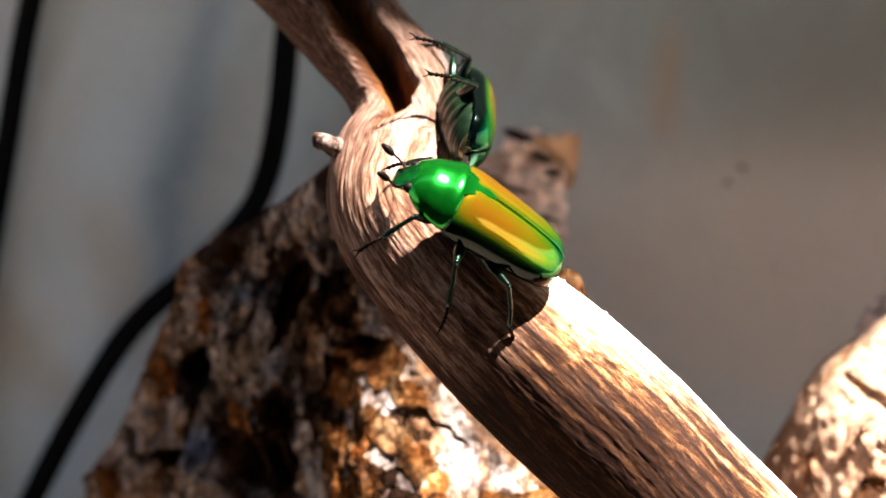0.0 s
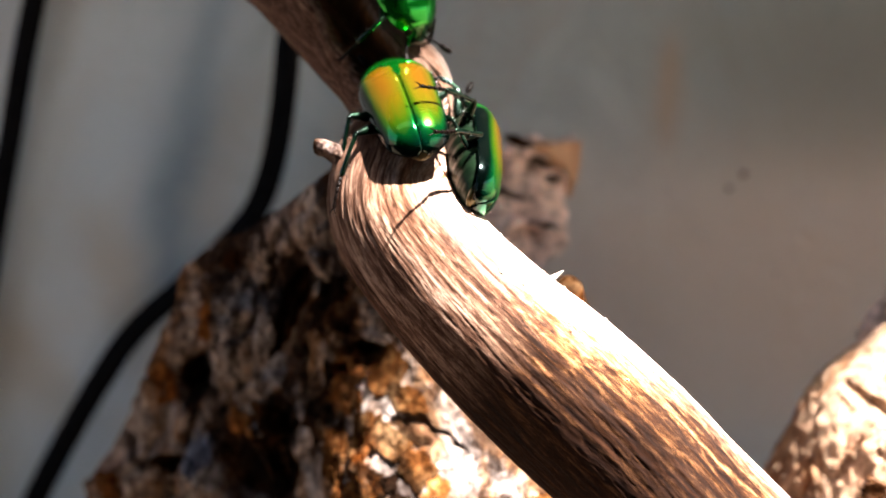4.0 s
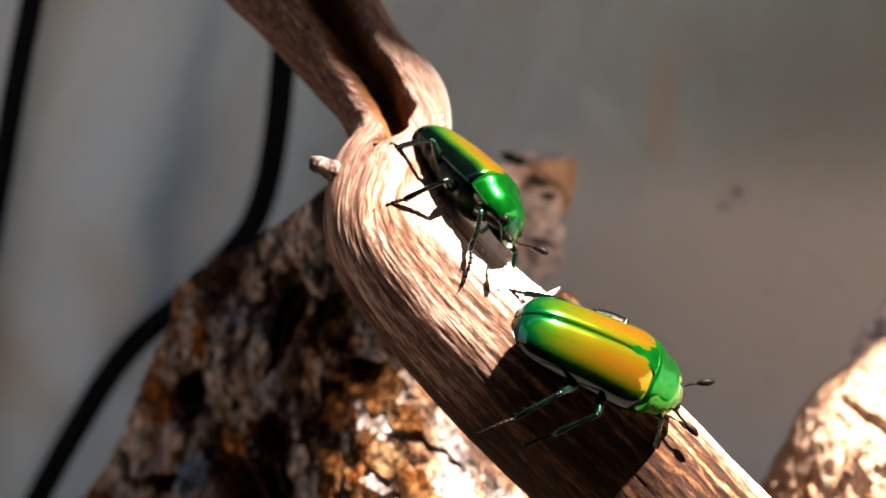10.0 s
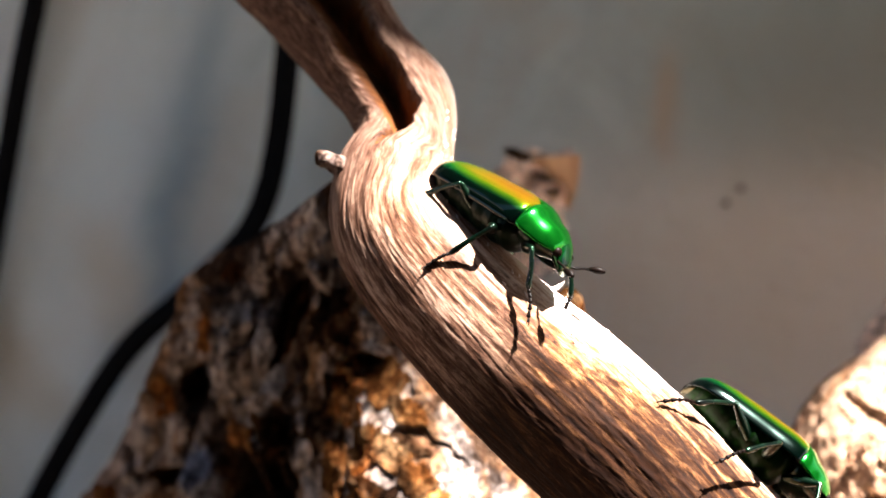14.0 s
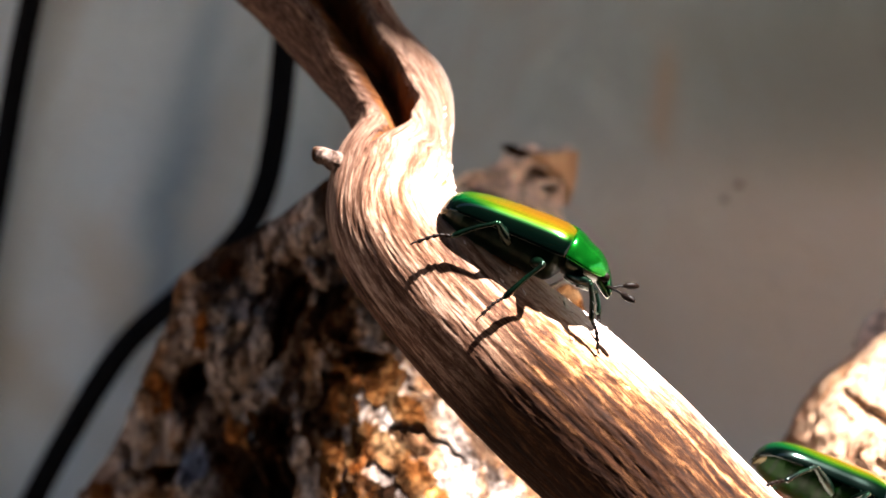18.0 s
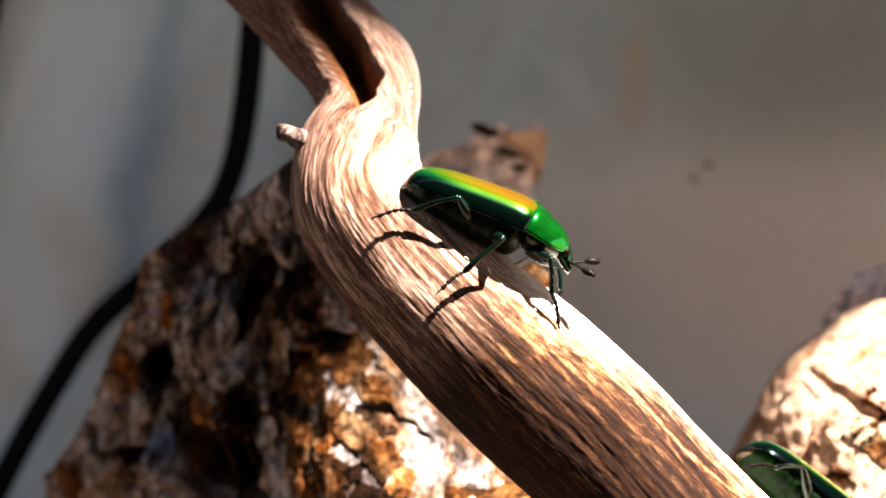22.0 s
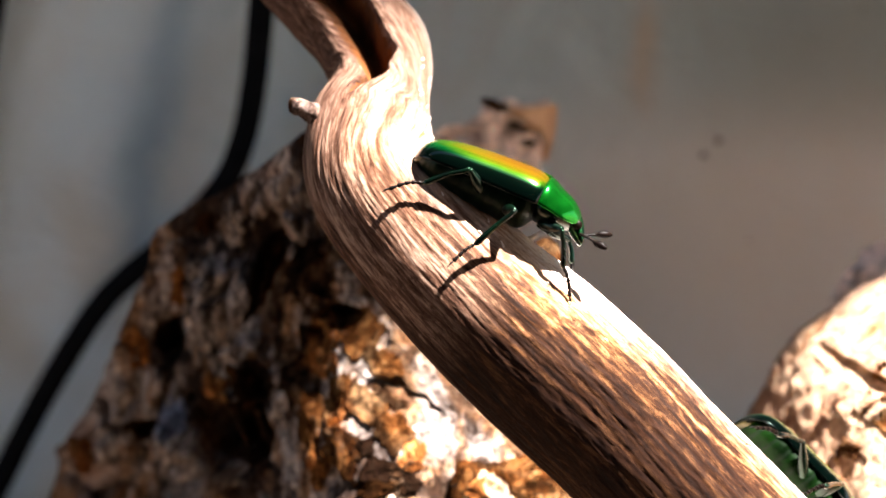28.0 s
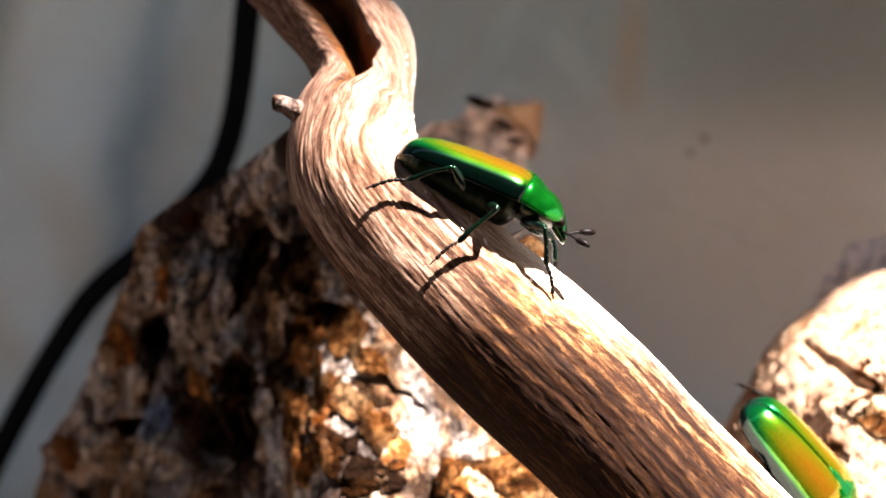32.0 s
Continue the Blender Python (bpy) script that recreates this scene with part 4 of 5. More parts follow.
def build_bark():
    a = put("bark_log", bark_board("bark_log", BARK, 1.0, LOG_MARKS))
    tagged(a, "crumbling brown and grey cork bark board standing behind the branch", "bark")
    flakes(a, 300, 20, 0.32, 0.8, (0.0014, 0.0036), BARK, 3, 0.115)
    patches(a, LOG_PATCHES)
    b = put("bark_chunk", bark_lump("bark_chunk", (0.020, 0.196), [(0, 0.034), (0.05, 0.033), (0.10, 0.030), (0.115, 0.026), (0.124, 0.020), (0.130, 0.013), (0.1335, 0.006), (0.1345, 0.0)], BARK_TAN, 5.0, 240, 340, 0.22, 0.2, CHUNK_MARKS))
    tagged(b, "sunlit tan chunk of rotten bark under the branch", "bark")
    patches(b, CHUNK_PATCHES)
    flakes(b, 340, 18, 0.25, 0.68, (0.0012, 0.0034), BARK_TAN, 5, 0.115)
    c = put("bark_log", bark_lump("bark_log", (0.1080, 0.216), [(0, 0.056), (0.06, 0.054), (0.10, 0.049), (0.118, 0.0435), (0.128, 0.0400), (0.1376, 0.0358), (0.1437, 0.0315), (0.1477, 0.0275), (0.152, 0.0232), (0.1545, 0.0195), (0.157, 0.014), (0.159, 0.007), (0.160, 0.0)], BARK_PALE, 9.0, 260, 340, 0.055, -0.5, RIGHT_MARKS, 1.25))
    tagged(c, "pale sunlit bark log with dark cracks beside the branch", "bark")
    patches(c, RIGHT_PATCHES, 0.0003)
    e = put("bark_chunk", bark_lump("bark_chunk", (0.0228, 0.2010), [(0, 0.009), (0.10, 0.007), (0.157, 0.0036), (0.1650, 0.0030), (0.1675, 0.0024), (0.1692, 0.0012), (0.1696, 0.0)], BARK_TAN, 21.0, 160, 80, 0.25))
    tagged(e, "small brown bark chunk standing behind the branch", "bark")
    d = put("bark_stub", bark_lump("bark_stub", (0.1150, 0.256), [(0, 0.024), (0.08, 0.022), (0.13, 0.0195), (0.140, 0.0180), (0.148, 0.0145), (0.153, 0.008), (0.1545, 0.0)], BARK_GREY, 14.0, 120, 120, 0.6))
    tagged(d, "grey-brown bark stub standing behind the pale log", "bark")


def build_slab():
    """A flat bark slab with a sawn top corner, standing behind the branch."""
    nx, nz = 90, 240
    outline = spline([(0.0, -0.030, 0.024), (0.08, -0.024, 0.021), (0.13, -0.015, 0.0200), (0.150, -0.010, 0.0205), (0.1565, -0.006, 0.0235), (0.1600, -0.004, 0.0284), (0.1655, -0.002, 0.0286), (0.1720, 0.000, 0.0280), (0.1790, 0.001, 0.0296), (0.1858, 0.002, 0.0301)], nz)
    front, back_ = [], []
    for i, (z, x0, x1) in enumerate(outline.tolist()):
        for j in range(nx):
            f = j / (nx - 1)
            jag = 0.0010 * noise.noise(Vector((z * 300, f > 0.5, 2)))
            x = x0 + (x1 - x0) * f + jag
            top = 0.0012 * noise.noise(Vector((x * 220, 5, 1))) + (0.0 if x > 0.0146 else -0.0012 - 0.0015 * min(1.0, (0.0146 - x) / 0.0008) + (x - 0.0146) * 0.42)
            zz = z + top * (z / 0.1858) ** 8
            p = Vector((x * 1, 0.2, zz))
            d = 0.003 * noise.noise(p * 90) + 0.0018 * fbm(Vector((x * 160, 1, zz * 320)), 3)
            pl = noise.noise(Vector((x * 90, 8, zz * 190)))
            d -= 0.0024 * max(0.0, 1 - abs(pl) / 0.13)
            y = 0.262 + (z - 0.18) * -0.06 - d * min(1.0, 5 * min(f, 1 - f) + 0.15)
            front.append((x, y, zz))
            back_.append((x, 0.274, zz - 0.007 * (z / 0.1858) ** 8))
    n = nx * nz
    faces = grid_faces(nz, nx, False)
    faces += [tuple(k + n for k in f[::-1]) for f in grid_faces(nz, nx, False)]
    ring = [j for j in range(nx)] + [i * nx + nx - 1 for i in range(1, nz)] + [(nz - 1) * nx + j for j in range(nx - 2, -1, -1)] + [i * nx for i in range(nz - 2, 0, -1)]
    for a, b in zip(ring, ring[1:] + ring[:1]):
        faces.append((b, a, a + n, b + n))
    s = put("bark_slab", mesh_of("bark_slab", front + back_, faces, BARK_GREY))
    bm = bmesh.new()
    rim = [(0.0205, 0.1846), (0.0235, 0.1836), (0.0250, 0.1816), (0.0275, 0.1806), (0.0285, 0.1782), (0.0300, 0.1766), (0.0306, 0.1800), (0.0309, 0.1856), (0.0260, 0.1852)]
    fr = [bm.verts.new((x, 0.2575 + 0.0006 * noise.noise(Vector((x * 900, z * 900, 0))), z)) for x, z in rim]
    bk = [bm.verts.new((x, 0.270, z - 0.006)) for x, z in rim]
    bm.faces.new(fr), bm.faces.new(bk[::-1])
    for i in range(len(rim)):
        j = (i + 1) % len(rim)
        bm.faces.new((fr[j], fr[i], bk[i], bk[j]))
    face = part("broken_corner", bm, CUT, s, "bare tan wood of the broken corner")
    face.data.polygons.foreach_set("use_smooth", [False] * len(face.data.polygons))
    tagged(s, "flat grey-brown bark slab with a broken top standing behind the branch", "bark")
    patches(s, SLAB_PATCHES)


# ---- the beetles; millimetres, head towards +x, back towards +z ----
MM = 0.00103


def dome(stations, material, name, parent, across=(0, 1), cols=22, gap=0.0, rows_n=30, thick=0.0003, label=""):
    """A rounded shell from rows of x, half width, height, foot height; across runs from the middle (0) to the rim (1 or -1)."""
    st = spline(stations, rows_n)
    verts, uvs = [], []
    for i, (x, w, h, foot) in enumerate(st.tolist()):
        for j in range(cols):
            f = across[0] + (across[1] - across[0]) * j / (cols - 1)
            a = abs(f) * math.pi / 2
            c = math.cos(a)
            yy = math.copysign(w * math.sin(a) ** 0.97 + gap, f if f else across[1])
            zz = foot + (h - foot) * max(c, 0.0) ** 0.86
            if gap:
                zz -= 0.22 * math.exp(-(abs(f) / 0.035) ** 2)
            verts.append((x * MM, yy * MM, zz * MM))
            uvs.append((i / (rows_n - 1), abs(f)))
    faces = grid_faces(rows_n, cols, False)
    if across[1] <= across[0]:
        faces = [f[::-1] for f in faces]
    ob = put(name, mesh_of(name, verts, faces, material, uvs), parent, label)
    m = ob.modifiers.new("thickness", "SOLIDIFY")
    m.thickness, m.offset = thick, -1
    return ob


def solid(stations, material, name, parent, sides=28, rows_n=26, ribs=0, label=""):
    """A closed body from rows of x, half width, half height, middle height."""
    st = spline(stations, rows_n)
    verts = []
    for x, w, h, z in st.tolist():
        for k in range(sides):
            a = 2 * math.pi * k / sides
            rib = 1 + (0.03 * math.sin(x * ribs) ** 3 if ribs else 0)
            verts.append((x * MM, w * rib * math.cos(a) * MM, (z + h * rib * math.sin(a)) * MM))
    faces = grid_faces(rows_n, sides, True) + [tuple(range(sides))[::-1], tuple((rows_n - 1) * sides + k for k in range(sides))]
    return put(name, mesh_of(name, verts, faces, material), parent, label)


def limb(name, points, material, parent, at=(0, 0, 0), sides=10, n=14, label=""):
    pts = [((x - at[0]) * MM, (y - at[1]) * MM, (z - at[2]) * MM, r * MM) for x, y, z, r in points]
    return put(name, tube_mesh(name, pts, material, sides, n), parent, label)


LEGS = [  # hip, knee, ankle, toe for the side of +y
    ((5.2, 2.4, 1.2), (8.6, 5.4, 2.6), (10.3, 6.9, -2.2), (11.6, 7.8, -5.6)),
    ((0.8, 3.4, 1.0), (1.2, 8.2, 2.0), (-1.4, 10.6, -3.4), (-2.8, 11.2, -7.2)),
    ((-1.8, 3.4, 1.0), (-6.6, 7.2, 2.2), (-10.4, 9.2, -2.6), (-13.4, 10.2, -6.0)),
]


RESTING = [  # the same, drawn in, as the resting beetle holds them
    ((6.4, 2.4, 1.2), (9.2, 4.6, 1.4), (11.6, 3.2, -3.0), (14.0, 2.6, -6.0)),
    ((1.2, 3.4, 0.6), (2.6, 7.0, 0.7), (-0.1, 7.0, -5.6), (-1.6, 7.2, -8.8)),
    ((-2.4, 3.4, 1.2), (-5.2, 6.5, 3.0), (-10.0, 5.6, -1.3), (-13.7, 5.6, -4.0)),
]
REACHING = [((6.4, 2.4, 1.2), (10.6, 5.0, 1.2), (12.4, 5.5, -1.6), (13.0, 4.8, -4.0)), LEGS[1], LEGS[2]]


def build_beetle(label, elytra, belly, gait=(LEGS, LEGS)):
    root = new("beetle", None)
    tagged(root, label, "beetle", "beetles on the branch")
    dome_rows = [(-13.5, 0.5, 2.2, 1.4), (-13.2, 1.9, 3.4, 1.5), (-12.4, 3.3, 4.6, 1.7), (-11.0, 4.35, 5.5, 1.9), (-8.5, 4.95, 6.3, 2.1), (-4.5, 5.30, 7.0, 2.3), (-1.0, 5.55, 7.4, 2.5), (1.6, 5.80, 7.65, 2.6), (3.2, 5.85, 7.65, 2.7), (4.3, 5.7, 7.45, 2.8), (4.8, 5.3, 7.1, 2.9)]
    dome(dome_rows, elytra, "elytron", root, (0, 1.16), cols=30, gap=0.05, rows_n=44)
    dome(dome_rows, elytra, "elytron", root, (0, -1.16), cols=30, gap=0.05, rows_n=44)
    dome([(4.4, 5.0, 7.1, 3.1), (4.75, 5.45, 7.5, 3.0), (5.6, 5.45, 7.4, 2.9), (7.0, 4.95, 6.75, 2.8), (8.6, 4.35, 6.2, 2.7), (9.8, 3.45, 5.45, 2.8), (10.5, 2.7, 4.75, 3.0), (10.75, 1.8, 4.2, 3.2)], GREEN, "pronotum", root, (-1, 1), cols=48, rows_n=36, label="polished green neck shield")
    bm = bmesh.new()
    top = [(0.2, 0, 7.66), (4.4, 1.9, 7.50), (4.8, 1.0, 7.58), (4.9, 0, 7.60), (4.8, -1.0, 7.58), (4.4, -1.9, 7.50)]
    tri = [bm.verts.new(Vector(p) * MM) for p in top]
    rim = [bm.verts.new(Vector((1.9 + (p[0] - 1.9) * 1.10, p[1] * 1.12, p[2] - 0.22)) * MM) for p in top]
    low = [bm.verts.new(v.co - Vector((0, 0, 0.0006))) for v in rim]
    bm.faces.new(tri[::-1]), bm.faces.new(low)
    for i in range(6):
        j = (i + 1) % 6
        bm.faces.new((tri[i], tri[j], rim[j], rim[i])), bm.faces.new((rim[i], rim[j], low[j], low[i]))
    plate = part("scutellum", bm, GREEN, root, "small green triangular plate")
    plate.data.polygons.foreach_set("use_smooth", [False] * len(plate.data.polygons))
    solid([(-13.1, 0.3, 0.3, 2.0), (-12.4, 2.2, 1.6, 2.2), (-10, 4.1, 2.7, 2.4), (-5, 4.8, 3.3, 2.5), (0, 5.0, 3.5, 2.5), (3.5, 4.6, 3.3, 2.6), (5.0, 2.6, 2.0, 3.2)], belly, "abdomen", root, 36, 90, 2.4, "segmented dark green belly")
    solid([(-13.4, 0.3, 0.3, 1.0), (-13.2, 1.2, 0.7, 1.3), (-12.7, 2.1, 1.1, 1.8), (-12.0, 2.6, 1.5, 2.2)], BRONZE, "pygidium", root, 24, 14, label="bronze tip of the abdomen under the wing cases")
    solid([(4.0, 2.2, 1.6, 3.2), (5.2, 4.4, 2.2, 3.2), (7.5, 4.0, 2.1, 3.2), (9.6, 2.4, 1.6, 3.3), (10.2, 1.6, 1.2, 3.4)], LEG, "thorax", root, 28, 24)
    head = solid([(9.3, 1.6, 1.4, 3.6), (10.2, 2.1, 1.7, 3.3), (11.1, 2.0, 1.5, 2.6), (11.8, 1.75, 1.15, 1.9), (12.2, 1.6, 0.85, 1.5), (12.35, 1.45, 0.6, 1.35)], HEAD, "head", root, 24, 24, label="green head with a square snout")
    for s in (1, -1):
        eye = bmesh.new()
        bmesh.ops.create_uvsphere(eye, u_segments=14, v_segments=10, radius=0.72 * MM)
        for v in eye.verts:
            v.co = v.co + Vector((10.6, 1.95 * s, 3.1)) * MM
        part("eye", eye, BLACK, head, "glossy black eye")
        a = limb("antenna", [(11.3, 1.6 * s, 2.2, 0.2), (12.2, 2.3 * s, 2.3 + 0.2 * s, 0.18), (13.0, 2.7 * s, 2.6 + 0.5 * s, 0.17), (13.6, 2.9 * s, 2.7 + 0.7 * s, 0.18)], BLACK, head, label="thin black feeler")
        limb("club", [(13.5, 2.9 * s, 2.7 + 0.7 * s, 0.18), (14.0, 3.1 * s, 2.8 + 0.9 * s, 0.44), (14.8, 3.4 * s, 3.0 + 1.1 * s, 0.5), (15.5, 3.7 * s, 3.1 + 1.3 * s, 0.22)], BLACK, a, label="club of the feeler")
        a.parent, a.children[0].parent = root, a
    legs = []
    for s in (1, -1):
        for hip, knee, ankle, toe in gait[s < 0]:
            h, k, an, to = (Vector((p[0], p[1] * s, p[2])) for p in (hip, knee, ankle, toe))
            at = tuple(h)
            mid = (h + k) / 2
            leg = limb("leg", [(*(h - (k - h) * 0.15), 0.5), (*(h + (k - h) * 0.15), 0.75), (*mid, 0.78), (*(h + (k - h) * 0.85), 0.48), (*k, 0.38)], LEG, root, at, 12, 16)
            leg.location = Vector(at) * MM
            sp = k + (an - k) * 0.5 + Vector((0, 0, 0.25))
            tib = limb("tibia", [(*k, 0.34), (*(k + (an - k) * 0.15), 0.33), (*sp, 0.34), (*(k + (an - k) * 0.88), 0.44), (*an, 0.26)], LEG, leg, at, 10, 16)
            v0, f0 = [], []
            for c in range(5):
                p0 = an + (to - an) * (c / 5) + Vector((0, 0, 0.5 * math.sin(math.pi * c / 5)))
                p1 = an + (to - an) * ((c + 0.97) / 5) + Vector((0, 0, 0.5 * math.sin(math.pi * (c + 1) / 5)))
                v, f = tube([((*((p0 + (p1 - p0) * u - h) * MM), r * MM)) for u, r in ((0, 0.17), (0.5, 0.25), (0.9, 0.33), (1.0, 0.2))], 7, 6)
                f0 += [tuple(q + len(v0) for q in g) for g in f]
                v0 += v
            way = (to - an).normalized()
            for e in (1, -1):
                sidev = way.cross(Vector((0, 0, 1))).normalized() * e
                pts = [to, to + way * 0.5 + sidev * 0.35, to + way * 0.8 + sidev * 0.5 - Vector((0, 0, 0.35))]
                v, f = tube([((*((p - h) * MM), r * MM)) for p, r in zip(pts, (0.13, 0.1, 0.03))], 6, 6)
                f0 += [tuple(q + len(v0) for q in g) for g in f]
                v0 += v
            put("tarsus", mesh_of("tarsus", v0, f0, BLACK), leg, "black jointed foot with two claws")
            for c in range(3):
                p = k + (an - k) * (0.45 + 0.22 * c)
                w = (an - k).cross(Vector((0, 0, 1))).normalized() * (-s) + (an - k).normalized() * 0.6
                limb("spine", [(*p, 0.14), (*(p + w * 0.45), 0.09), (*(p + w * 0.95), 0.02)], BLACK, tib, at, 6, 5)
            legs.append(leg)
    return root, legs


def standing(x, y, z, fx, fy, fz, ux, uy, uz):
    """A pose from a place, the way ahead and the way of the back."""
    f = Vector((fx, fy, fz)).normalized()
    u = Vector((ux, uy, uz))
    u = (u - f * u.dot(f)).normalized()
    m = Matrix((f, u.cross(f), u)).transposed().to_4x4()
    return Matrix.Translation((x, y, z)) @ m @ Matrix.Translation((0.5 * MM, 0, -3.6 * MM))


KEYS_A = [  # seconds, place, way ahead, way of the back
    (0.00, 0.0064, 0.1555, 0.1882, -0.832, -0.156, 0.532, 0.514, -0.577, 0.635),
    (0.50, 0.0063, 0.1547, 0.1879, -0.822, -0.069, 0.566, 0.485, -0.607, 0.630),
    (1.00, 0.0063, 0.1551, 0.1882, -0.825, -0.108, 0.555, 0.503, -0.588, 0.633),
    (1.50, 0.0057, 0.1561, 0.1894, -0.740, 0.062, 0.670, 0.530, -0.560, 0.637),
    (1.75, 0.0034, 0.1590, 0.1903, -0.566, 0.546, 0.618, 0.100, -0.698, 0.709),
    (2.00, 0.0011, 0.1633, 0.1936, -0.397, 0.687, 0.608, 0.077, -0.636, 0.768),
    (2.50, -0.0007, 0.1672, 0.1962, -0.194, 0.761, 0.619, 0.099, -0.613, 0.784),
    (3.00, -0.0014, 0.1696, 0.1968, -0.107, 0.779, 0.618, 0.079, -0.613, 0.786),
    (3.50, -0.0027, 0.1751, 0.1987, -0.001, 0.824, 0.567, 0.063, -0.566, 0.822),
    (3.80, -0.0031, 0.1769, 0.2006, -0.021, 0.837, 0.547, 0.042, -0.546, 0.837),
    (4.00, -0.0055, 0.1786, 0.2024, -0.229, 0.907, 0.353, -0.094, -0.382, 0.920),
    (4.20, -0.0071, 0.1802, 0.2037, -0.297, 0.927, 0.230, -0.102, -0.270, 0.957),
    (4.40, -0.0098, 0.1828, 0.2045, -0.249, 0.964, 0.095, -0.222, -0.152, 0.963),
    (4.50, -0.0108, 0.1829, 0.2040, -0.419, 0.903, -0.094, -0.318, -0.049, 0.947),
    (4.90, -0.0107, 0.1746, 0.2036, -0.945, 0.281, -0.165, -0.248, -0.292, 0.924),
    (5.30, -0.0079, 0.1706, 0.2017, -0.670, -0.568, -0.478, -0.055, -0.604, 0.795),
    (5.90, -0.0017, 0.1660, 0.1977, -0.078, -0.795, -0.601, 0.162, -0.605, 0.779),
    (6.50, 0.0018, 0.1651, 0.1953, 0.257, -0.890, -0.377, 0.157, -0.346, 0.925),
    (7.00, 0.0010, 0.1643, 0.1948, 0.393, -0.834, -0.387, 0.105, -0.377, 0.920),
    (7.50, -0.0002, 0.1607, 0.1928, 0.569, -0.597, -0.566, 0.104, -0.631, 0.769),
    (8.00, -0.0035, 0.1564, 0.1887, 0.543, -0.731, -0.413, -0.044, -0.516, 0.855),
    (8.20, 0.0001, 0.1536, 0.1849, 0.903, -0.160, -0.398, 0.054, -0.878, 0.476),
    (8.50, 0.0083, 0.1537, 0.1836, 0.936, 0.187, -0.297, 0.335, -0.727, 0.599),
    (9.00, 0.0156, 0.1526, 0.1791, 0.890, 0.197, -0.411, 0.430, -0.662, 0.614),
    (9.50, 0.0159, 0.1523, 0.1788, 0.891, 0.195, -0.411, 0.428, -0.664, 0.613),
    (10.00, 0.0228, 0.1509, 0.1734, 0.867, 0.130, -0.481, 0.445, -0.637, 0.630),
    (10.50, 0.0267, 0.1514, 0.1724, 0.837, -0.144, -0.528, 0.398, -0.503, 0.767),
    (11.00, 0.0306, 0.1518, 0.1705, 0.751, -0.316, -0.580, 0.449, -0.400, 0.799),
    (11.50, 0.0358, 0.1585, 0.1668, 0.677, -0.034, -0.735, 0.736, 0.014, 0.677),
    (12.00, 0.0389, 0.1602, 0.1631, 0.649, -0.289, -0.703, 0.760, 0.280, 0.587),
    (13.00, 0.0443, 0.1618, 0.1581, 0.689, -0.460, -0.560, 0.725, 0.421, 0.545),
    (14.50, 0.0476, 0.1620, 0.1547, 0.698, -0.380, -0.607, 0.712, 0.463, 0.528),
    (16.50, 0.0561, 0.1679, 0.1460, 0.700, -0.272, -0.660, 0.670, 0.571, 0.475),
    (18.00, 0.0607, 0.1677, 0.1460, 0.881, -0.201, -0.428, 0.465, 0.529, 0.709),
    (19.00, 0.0614, 0.1672, 0.1448, 0.855, -0.212, -0.473, 0.509, 0.518, 0.688),
    (20.00, 0.0613, 0.1667, 0.1422, 0.804, -0.234, -0.546, 0.573, 0.547, 0.610),
    (21.50, 0.0618, 0.1655, 0.1407, 0.734, -0.265, -0.625, 0.640, 0.578, 0.506),
    (23.00, 0.0613, 0.1657, 0.1412, 0.658, -0.288, -0.695, 0.646, 0.691, 0.325),
    (25.50, 0.0592, 0.1659, 0.1427, 0.400, -0.326, -0.857, 0.736, 0.671, 0.088),
    (27.50, 0.0572, 0.1654, 0.1405, 0.564, -0.310, -0.765, 0.705, 0.663, 0.251),
    (28.00, 0.0584, 0.1649, 0.1398, 0.616, -0.302, -0.728, 0.674, 0.681, 0.287),
    (29.00, 0.0636, 0.1645, 0.1400, 0.699, -0.621, -0.355, 0.706, 0.517, 0.484),
    (30.00, 0.0645, 0.1628, 0.1404, 0.667, -0.680, -0.303, 0.703, 0.441, 0.558),
    (30.50, 0.0627, 0.1611, 0.1421, 0.780, 0.202, -0.592, 0.572, 0.153, 0.806),
    (31.00, 0.0608, 0.1632, 0.1425, 0.765, -0.174, -0.620, 0.545, -0.337, 0.767),
    (31.50, 0.0617, 0.1647, 0.1416, 0.668, -0.206, -0.715, 0.484, -0.609, 0.628),
    (32.00, 0.0624, 0.1666, 0.1408, 0.600, -0.239, -0.764, 0.480, -0.656, 0.582),
]
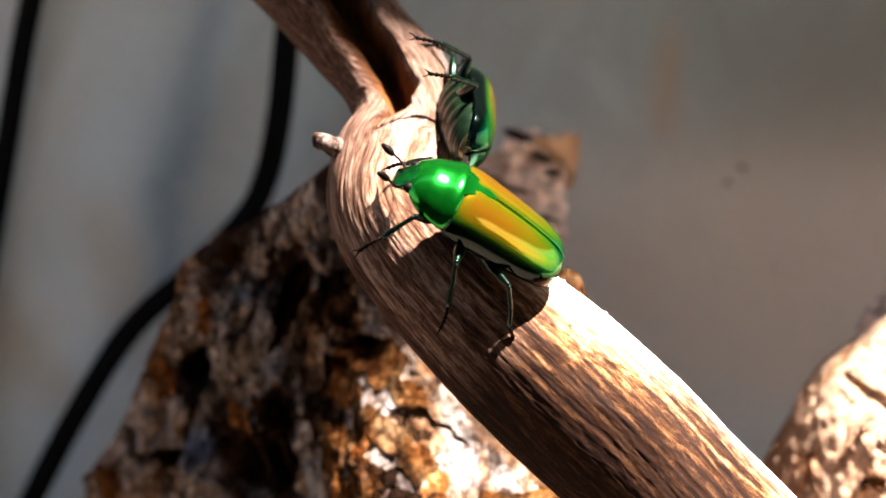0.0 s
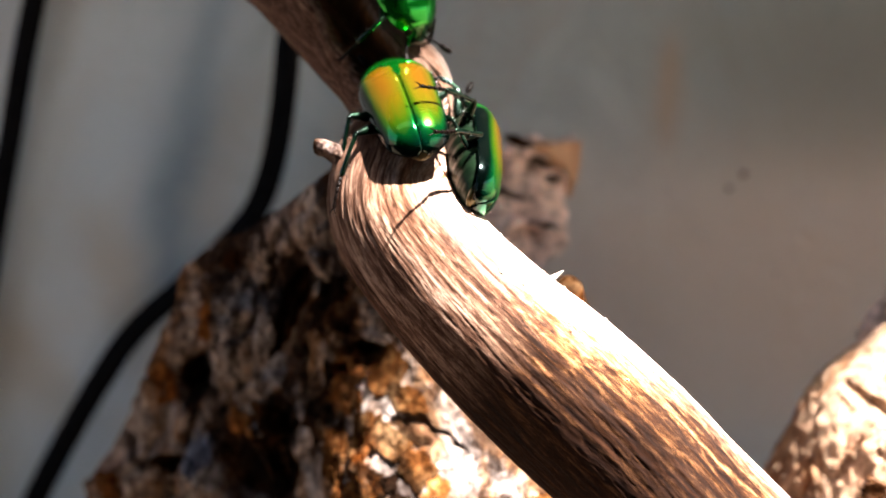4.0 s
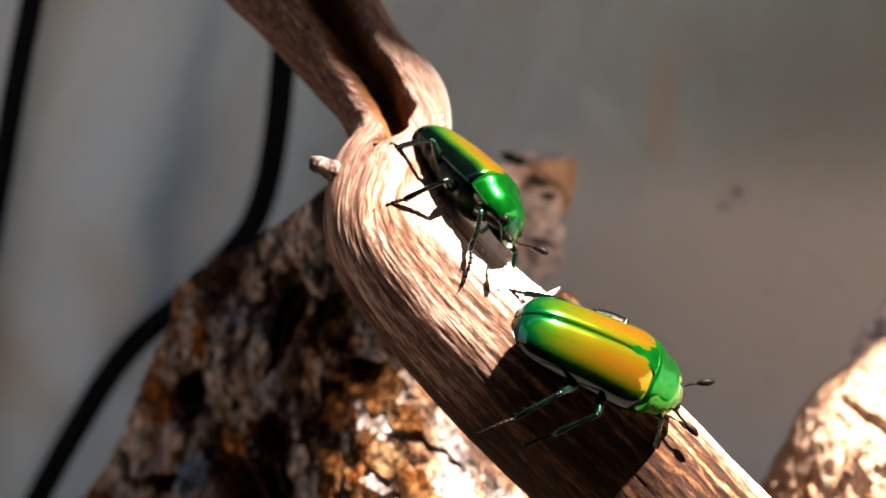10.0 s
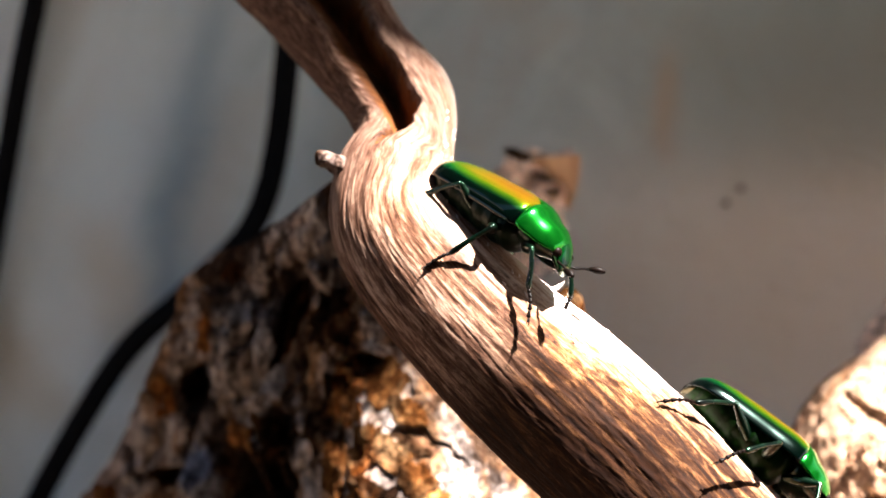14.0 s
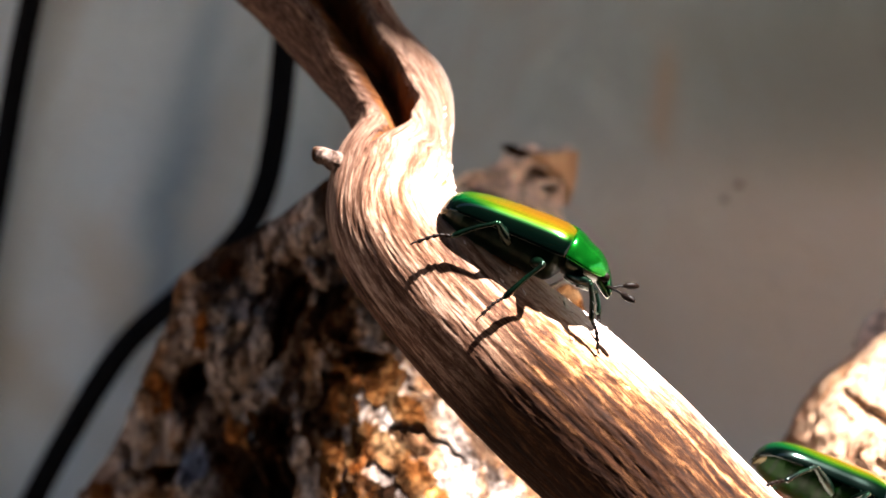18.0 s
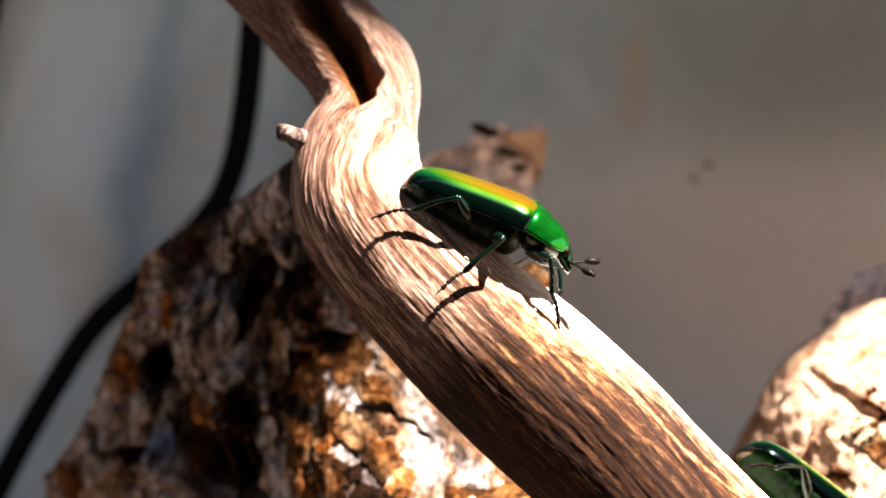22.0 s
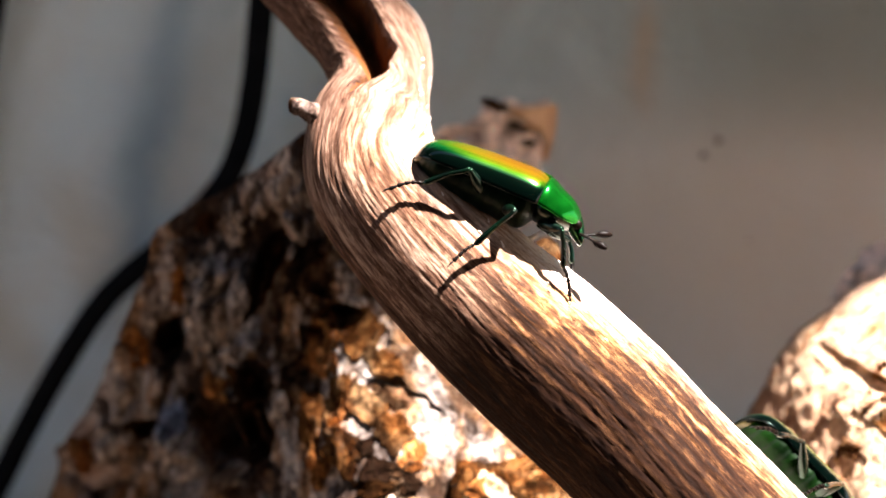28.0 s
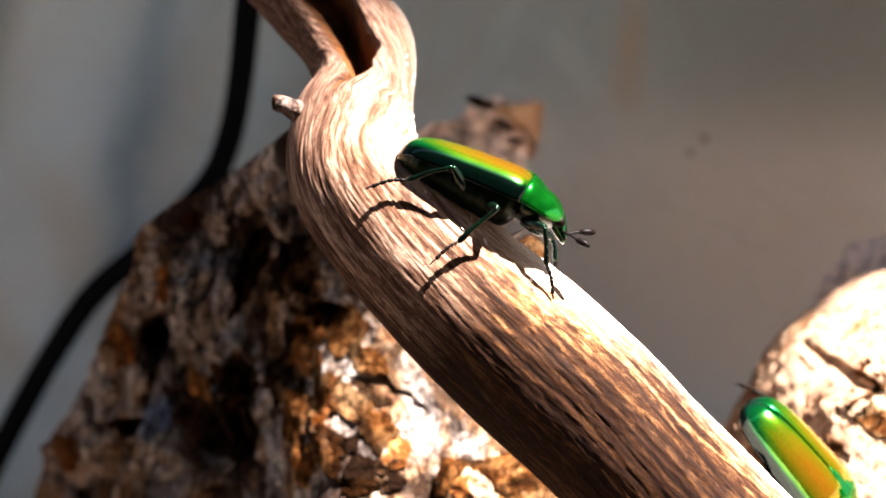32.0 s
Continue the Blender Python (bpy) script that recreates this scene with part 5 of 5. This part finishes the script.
KEYS_B = [  # seconds, place, way ahead, way of the back
    (0.00, 0.0047, 0.1815, 0.1988, -0.098, 0.952, 0.291, 0.970, 0.157, -0.187),
    (1.00, 0.0050, 0.1814, 0.1973, -0.097, 0.945, 0.312, 0.966, 0.165, -0.198),
    (2.00, 0.0060, 0.1811, 0.1949, -0.095, 0.937, 0.335, 0.962, 0.174, -0.213),
    (3.00, 0.0063, 0.1807, 0.1938, -0.096, 0.914, 0.393, 0.949, 0.204, -0.242),
    (4.00, 0.0056, 0.1791, 0.1940, -0.101, 0.916, 0.389, 0.986, 0.144, -0.084),
    (4.50, 0.0050, 0.1808, 0.1947, -0.100, 0.921, 0.376, 0.983, 0.149, -0.104),
    (5.30, 0.0033, 0.1908, 0.1937, 0.001, 0.966, -0.259, 0.980, 0.051, 0.193),
    (6.00, 0.0012, 0.1981, 0.1953, -0.001, 0.483, -0.875, 0.812, 0.512, 0.282),
    (6.90, -0.0001, 0.1979, 0.1964, 0.102, -0.102, -0.990, 0.758, 0.652, 0.011),
    (7.50, 0.0034, 0.1863, 0.1967, 0.158, -0.453, -0.877, 0.818, 0.558, -0.141),
    (8.00, 0.0050, 0.1788, 0.1943, 0.256, -0.583, -0.771, 0.863, 0.497, -0.089),
    (8.25, 0.0048, 0.1691, 0.1947, 0.357, -0.716, -0.600, 0.692, -0.228, 0.684),
    (8.50, 0.0046, 0.1726, 0.1935, 0.440, -0.786, -0.434, 0.759, 0.068, 0.647),
    (9.00, 0.0045, 0.1720, 0.1937, 0.474, -0.762, -0.442, 0.742, 0.076, 0.666),
    (10.00, 0.0056, 0.1720, 0.1940, 0.470, -0.764, -0.442, 0.743, 0.072, 0.665),
    (11.00, 0.0047, 0.1704, 0.1934, 0.486, -0.755, -0.441, 0.732, 0.076, 0.677),
    (12.00, 0.0051, 0.1707, 0.1930, 0.516, -0.735, -0.440, 0.715, 0.086, 0.694),
    (13.00, 0.0077, 0.1691, 0.1920, 0.600, -0.690, -0.400, 0.553, 0.108, 0.826),
    (14.50, 0.0100, 0.1657, 0.1882, 0.720, -0.560, -0.410, 0.549, 0.099, 0.830),
    (16.50, 0.0127, 0.1633, 0.1859, 0.889, -0.200, -0.412, 0.450, 0.210, 0.868),
    (17.00, 0.0132, 0.1633, 0.1857, 0.889, -0.200, -0.412, 0.450, 0.210, 0.868),
    (20.00, 0.0132, 0.1633, 0.1857, 0.889, -0.200, -0.412, 0.450, 0.210, 0.868),
    (23.00, 0.0125, 0.1643, 0.1860, 0.886, -0.225, -0.405, 0.451, 0.221, 0.865),
    (32.00, 0.0125, 0.1641, 0.1860, 0.886, -0.225, -0.405, 0.451, 0.221, 0.865),
]
KEYS_C = [  # seconds, place, way ahead, way of the back
    (0.00, -0.0162, 0.2032, 0.2375, 0.339, -0.269, -0.901, 0.398, -0.827, 0.397),
    (2.50, -0.0150, 0.2011, 0.2346, 0.342, -0.275, -0.898, 0.397, -0.824, 0.404),
    (3.50, -0.0098, 0.1950, 0.2266, 0.342, -0.235, -0.910, 0.499, -0.775, 0.388),
    (4.00, -0.0074, 0.1916, 0.2228, 0.373, -0.276, -0.886, 0.597, -0.660, 0.456),
    (4.20, -0.0061, 0.1922, 0.2223, 0.372, -0.272, -0.887, 0.597, -0.662, 0.454),
    (4.50, -0.0041, 0.1929, 0.2212, 0.305, -0.331, -0.893, 0.596, -0.666, 0.449),
    (5.10, -0.0018, 0.1890, 0.2157, -0.348, -0.717, -0.604, 0.596, -0.667, 0.448),
    (5.70, -0.0004, 0.1860, 0.2109, -0.781, -0.610, 0.132, 0.596, -0.667, 0.447),
    (6.20, 0.0000, 0.1847, 0.2102, -0.637, 0.040, 0.770, 0.618, -0.570, 0.541),
    (6.50, 0.0000, 0.1831, 0.2108, -0.258, 0.880, 0.399, 0.525, -0.209, 0.801),
    (6.70, -0.0008, 0.1854, 0.2131, -0.260, 0.880, 0.399, 0.526, -0.208, 0.801),
    (6.90, -0.0029, 0.1873, 0.2160, -0.261, 0.879, 0.399, 0.527, -0.207, 0.800),
    (7.10, -0.0048, 0.1901, 0.2193, -0.261, 0.879, 0.399, 0.527, -0.207, 0.800),
    (7.40, -0.0082, 0.1954, 0.2263, -0.497, 0.088, 0.863, 0.499, -0.785, 0.367),
    (8.00, -0.0175, 0.2070, 0.2420, -0.571, 0.097, 0.816, 0.399, -0.835, 0.379),
    (32.00, -0.0176, 0.2070, 0.2421, -0.571, 0.097, 0.816, 0.399, -0.835, 0.379),
]


def steps(legs, spans):
    """Legs swing in two threes while the beetle walks; they stand still otherwise."""
    for i, leg in enumerate(legs):
        sign = 1 if (i in (0, 2, 4)) else -1
        out = 1 if i < 3 else -1
        base = leg.location.copy()
        rows = [(0.0, 0.0)]
        for a, b, rate in spans:
            n = max(2, round((b - a) * rate) * 2)
            rows += [(a, 0.0)] if a > rows[-1][0] else []
            rows += [(a + (b - a) * (j + 0.5) / n, 13 * sign * (1 if j % 2 else -1)) for j in range(n)]
            rows += [(b, 0.0)]
        if rows[-1][0] < 32:
            rows.append((32.0, 0.0))
        walk(leg, [(t, Matrix.Translation(base) @ pose(0, 0, 0, 6 * out * abs(w) / 13, 0, w * out)) for t, w in rows])


def motions():
    for (root, legs), keys, spans in BEETLES:
        walk(root, [(r[0], standing(*r[1:])) for r in keys])
        steps(legs, spans)


build_setting()
build_specks()
build_cables()
build_branch()
build_bark()
build_slab()
BEETLES = [
    (build_beetle("glossy green beetle with gold wing cases, walking over the branch", ELYTRA, BELLY), KEYS_A, [(1.2, 4.5, 1.6), (4.5, 9.3, 1.6), (9.6, 13.2, 1.6), (15.0, 18.0, 1.0), (19.5, 21.0, 1.0), (28.2, 31.6, 1.2)]),
    (build_beetle("glossy green beetle with gold-green wing cases, resting on the branch", ELYTRA, BELLY_SHADED, (REACHING, RESTING)), KEYS_B, [(2.5, 4.5, 1.2), (5.0, 9.0, 1.5), (12.0, 17.0, 1.2)]),
    (build_beetle("dark green beetle with shining wing cases, climbing the upper branch", ELYTRA, BELLY_SHADED), KEYS_C, [(2.5, 4.6, 1.5), (4.8, 8.0, 1.6)]),
]
motions()
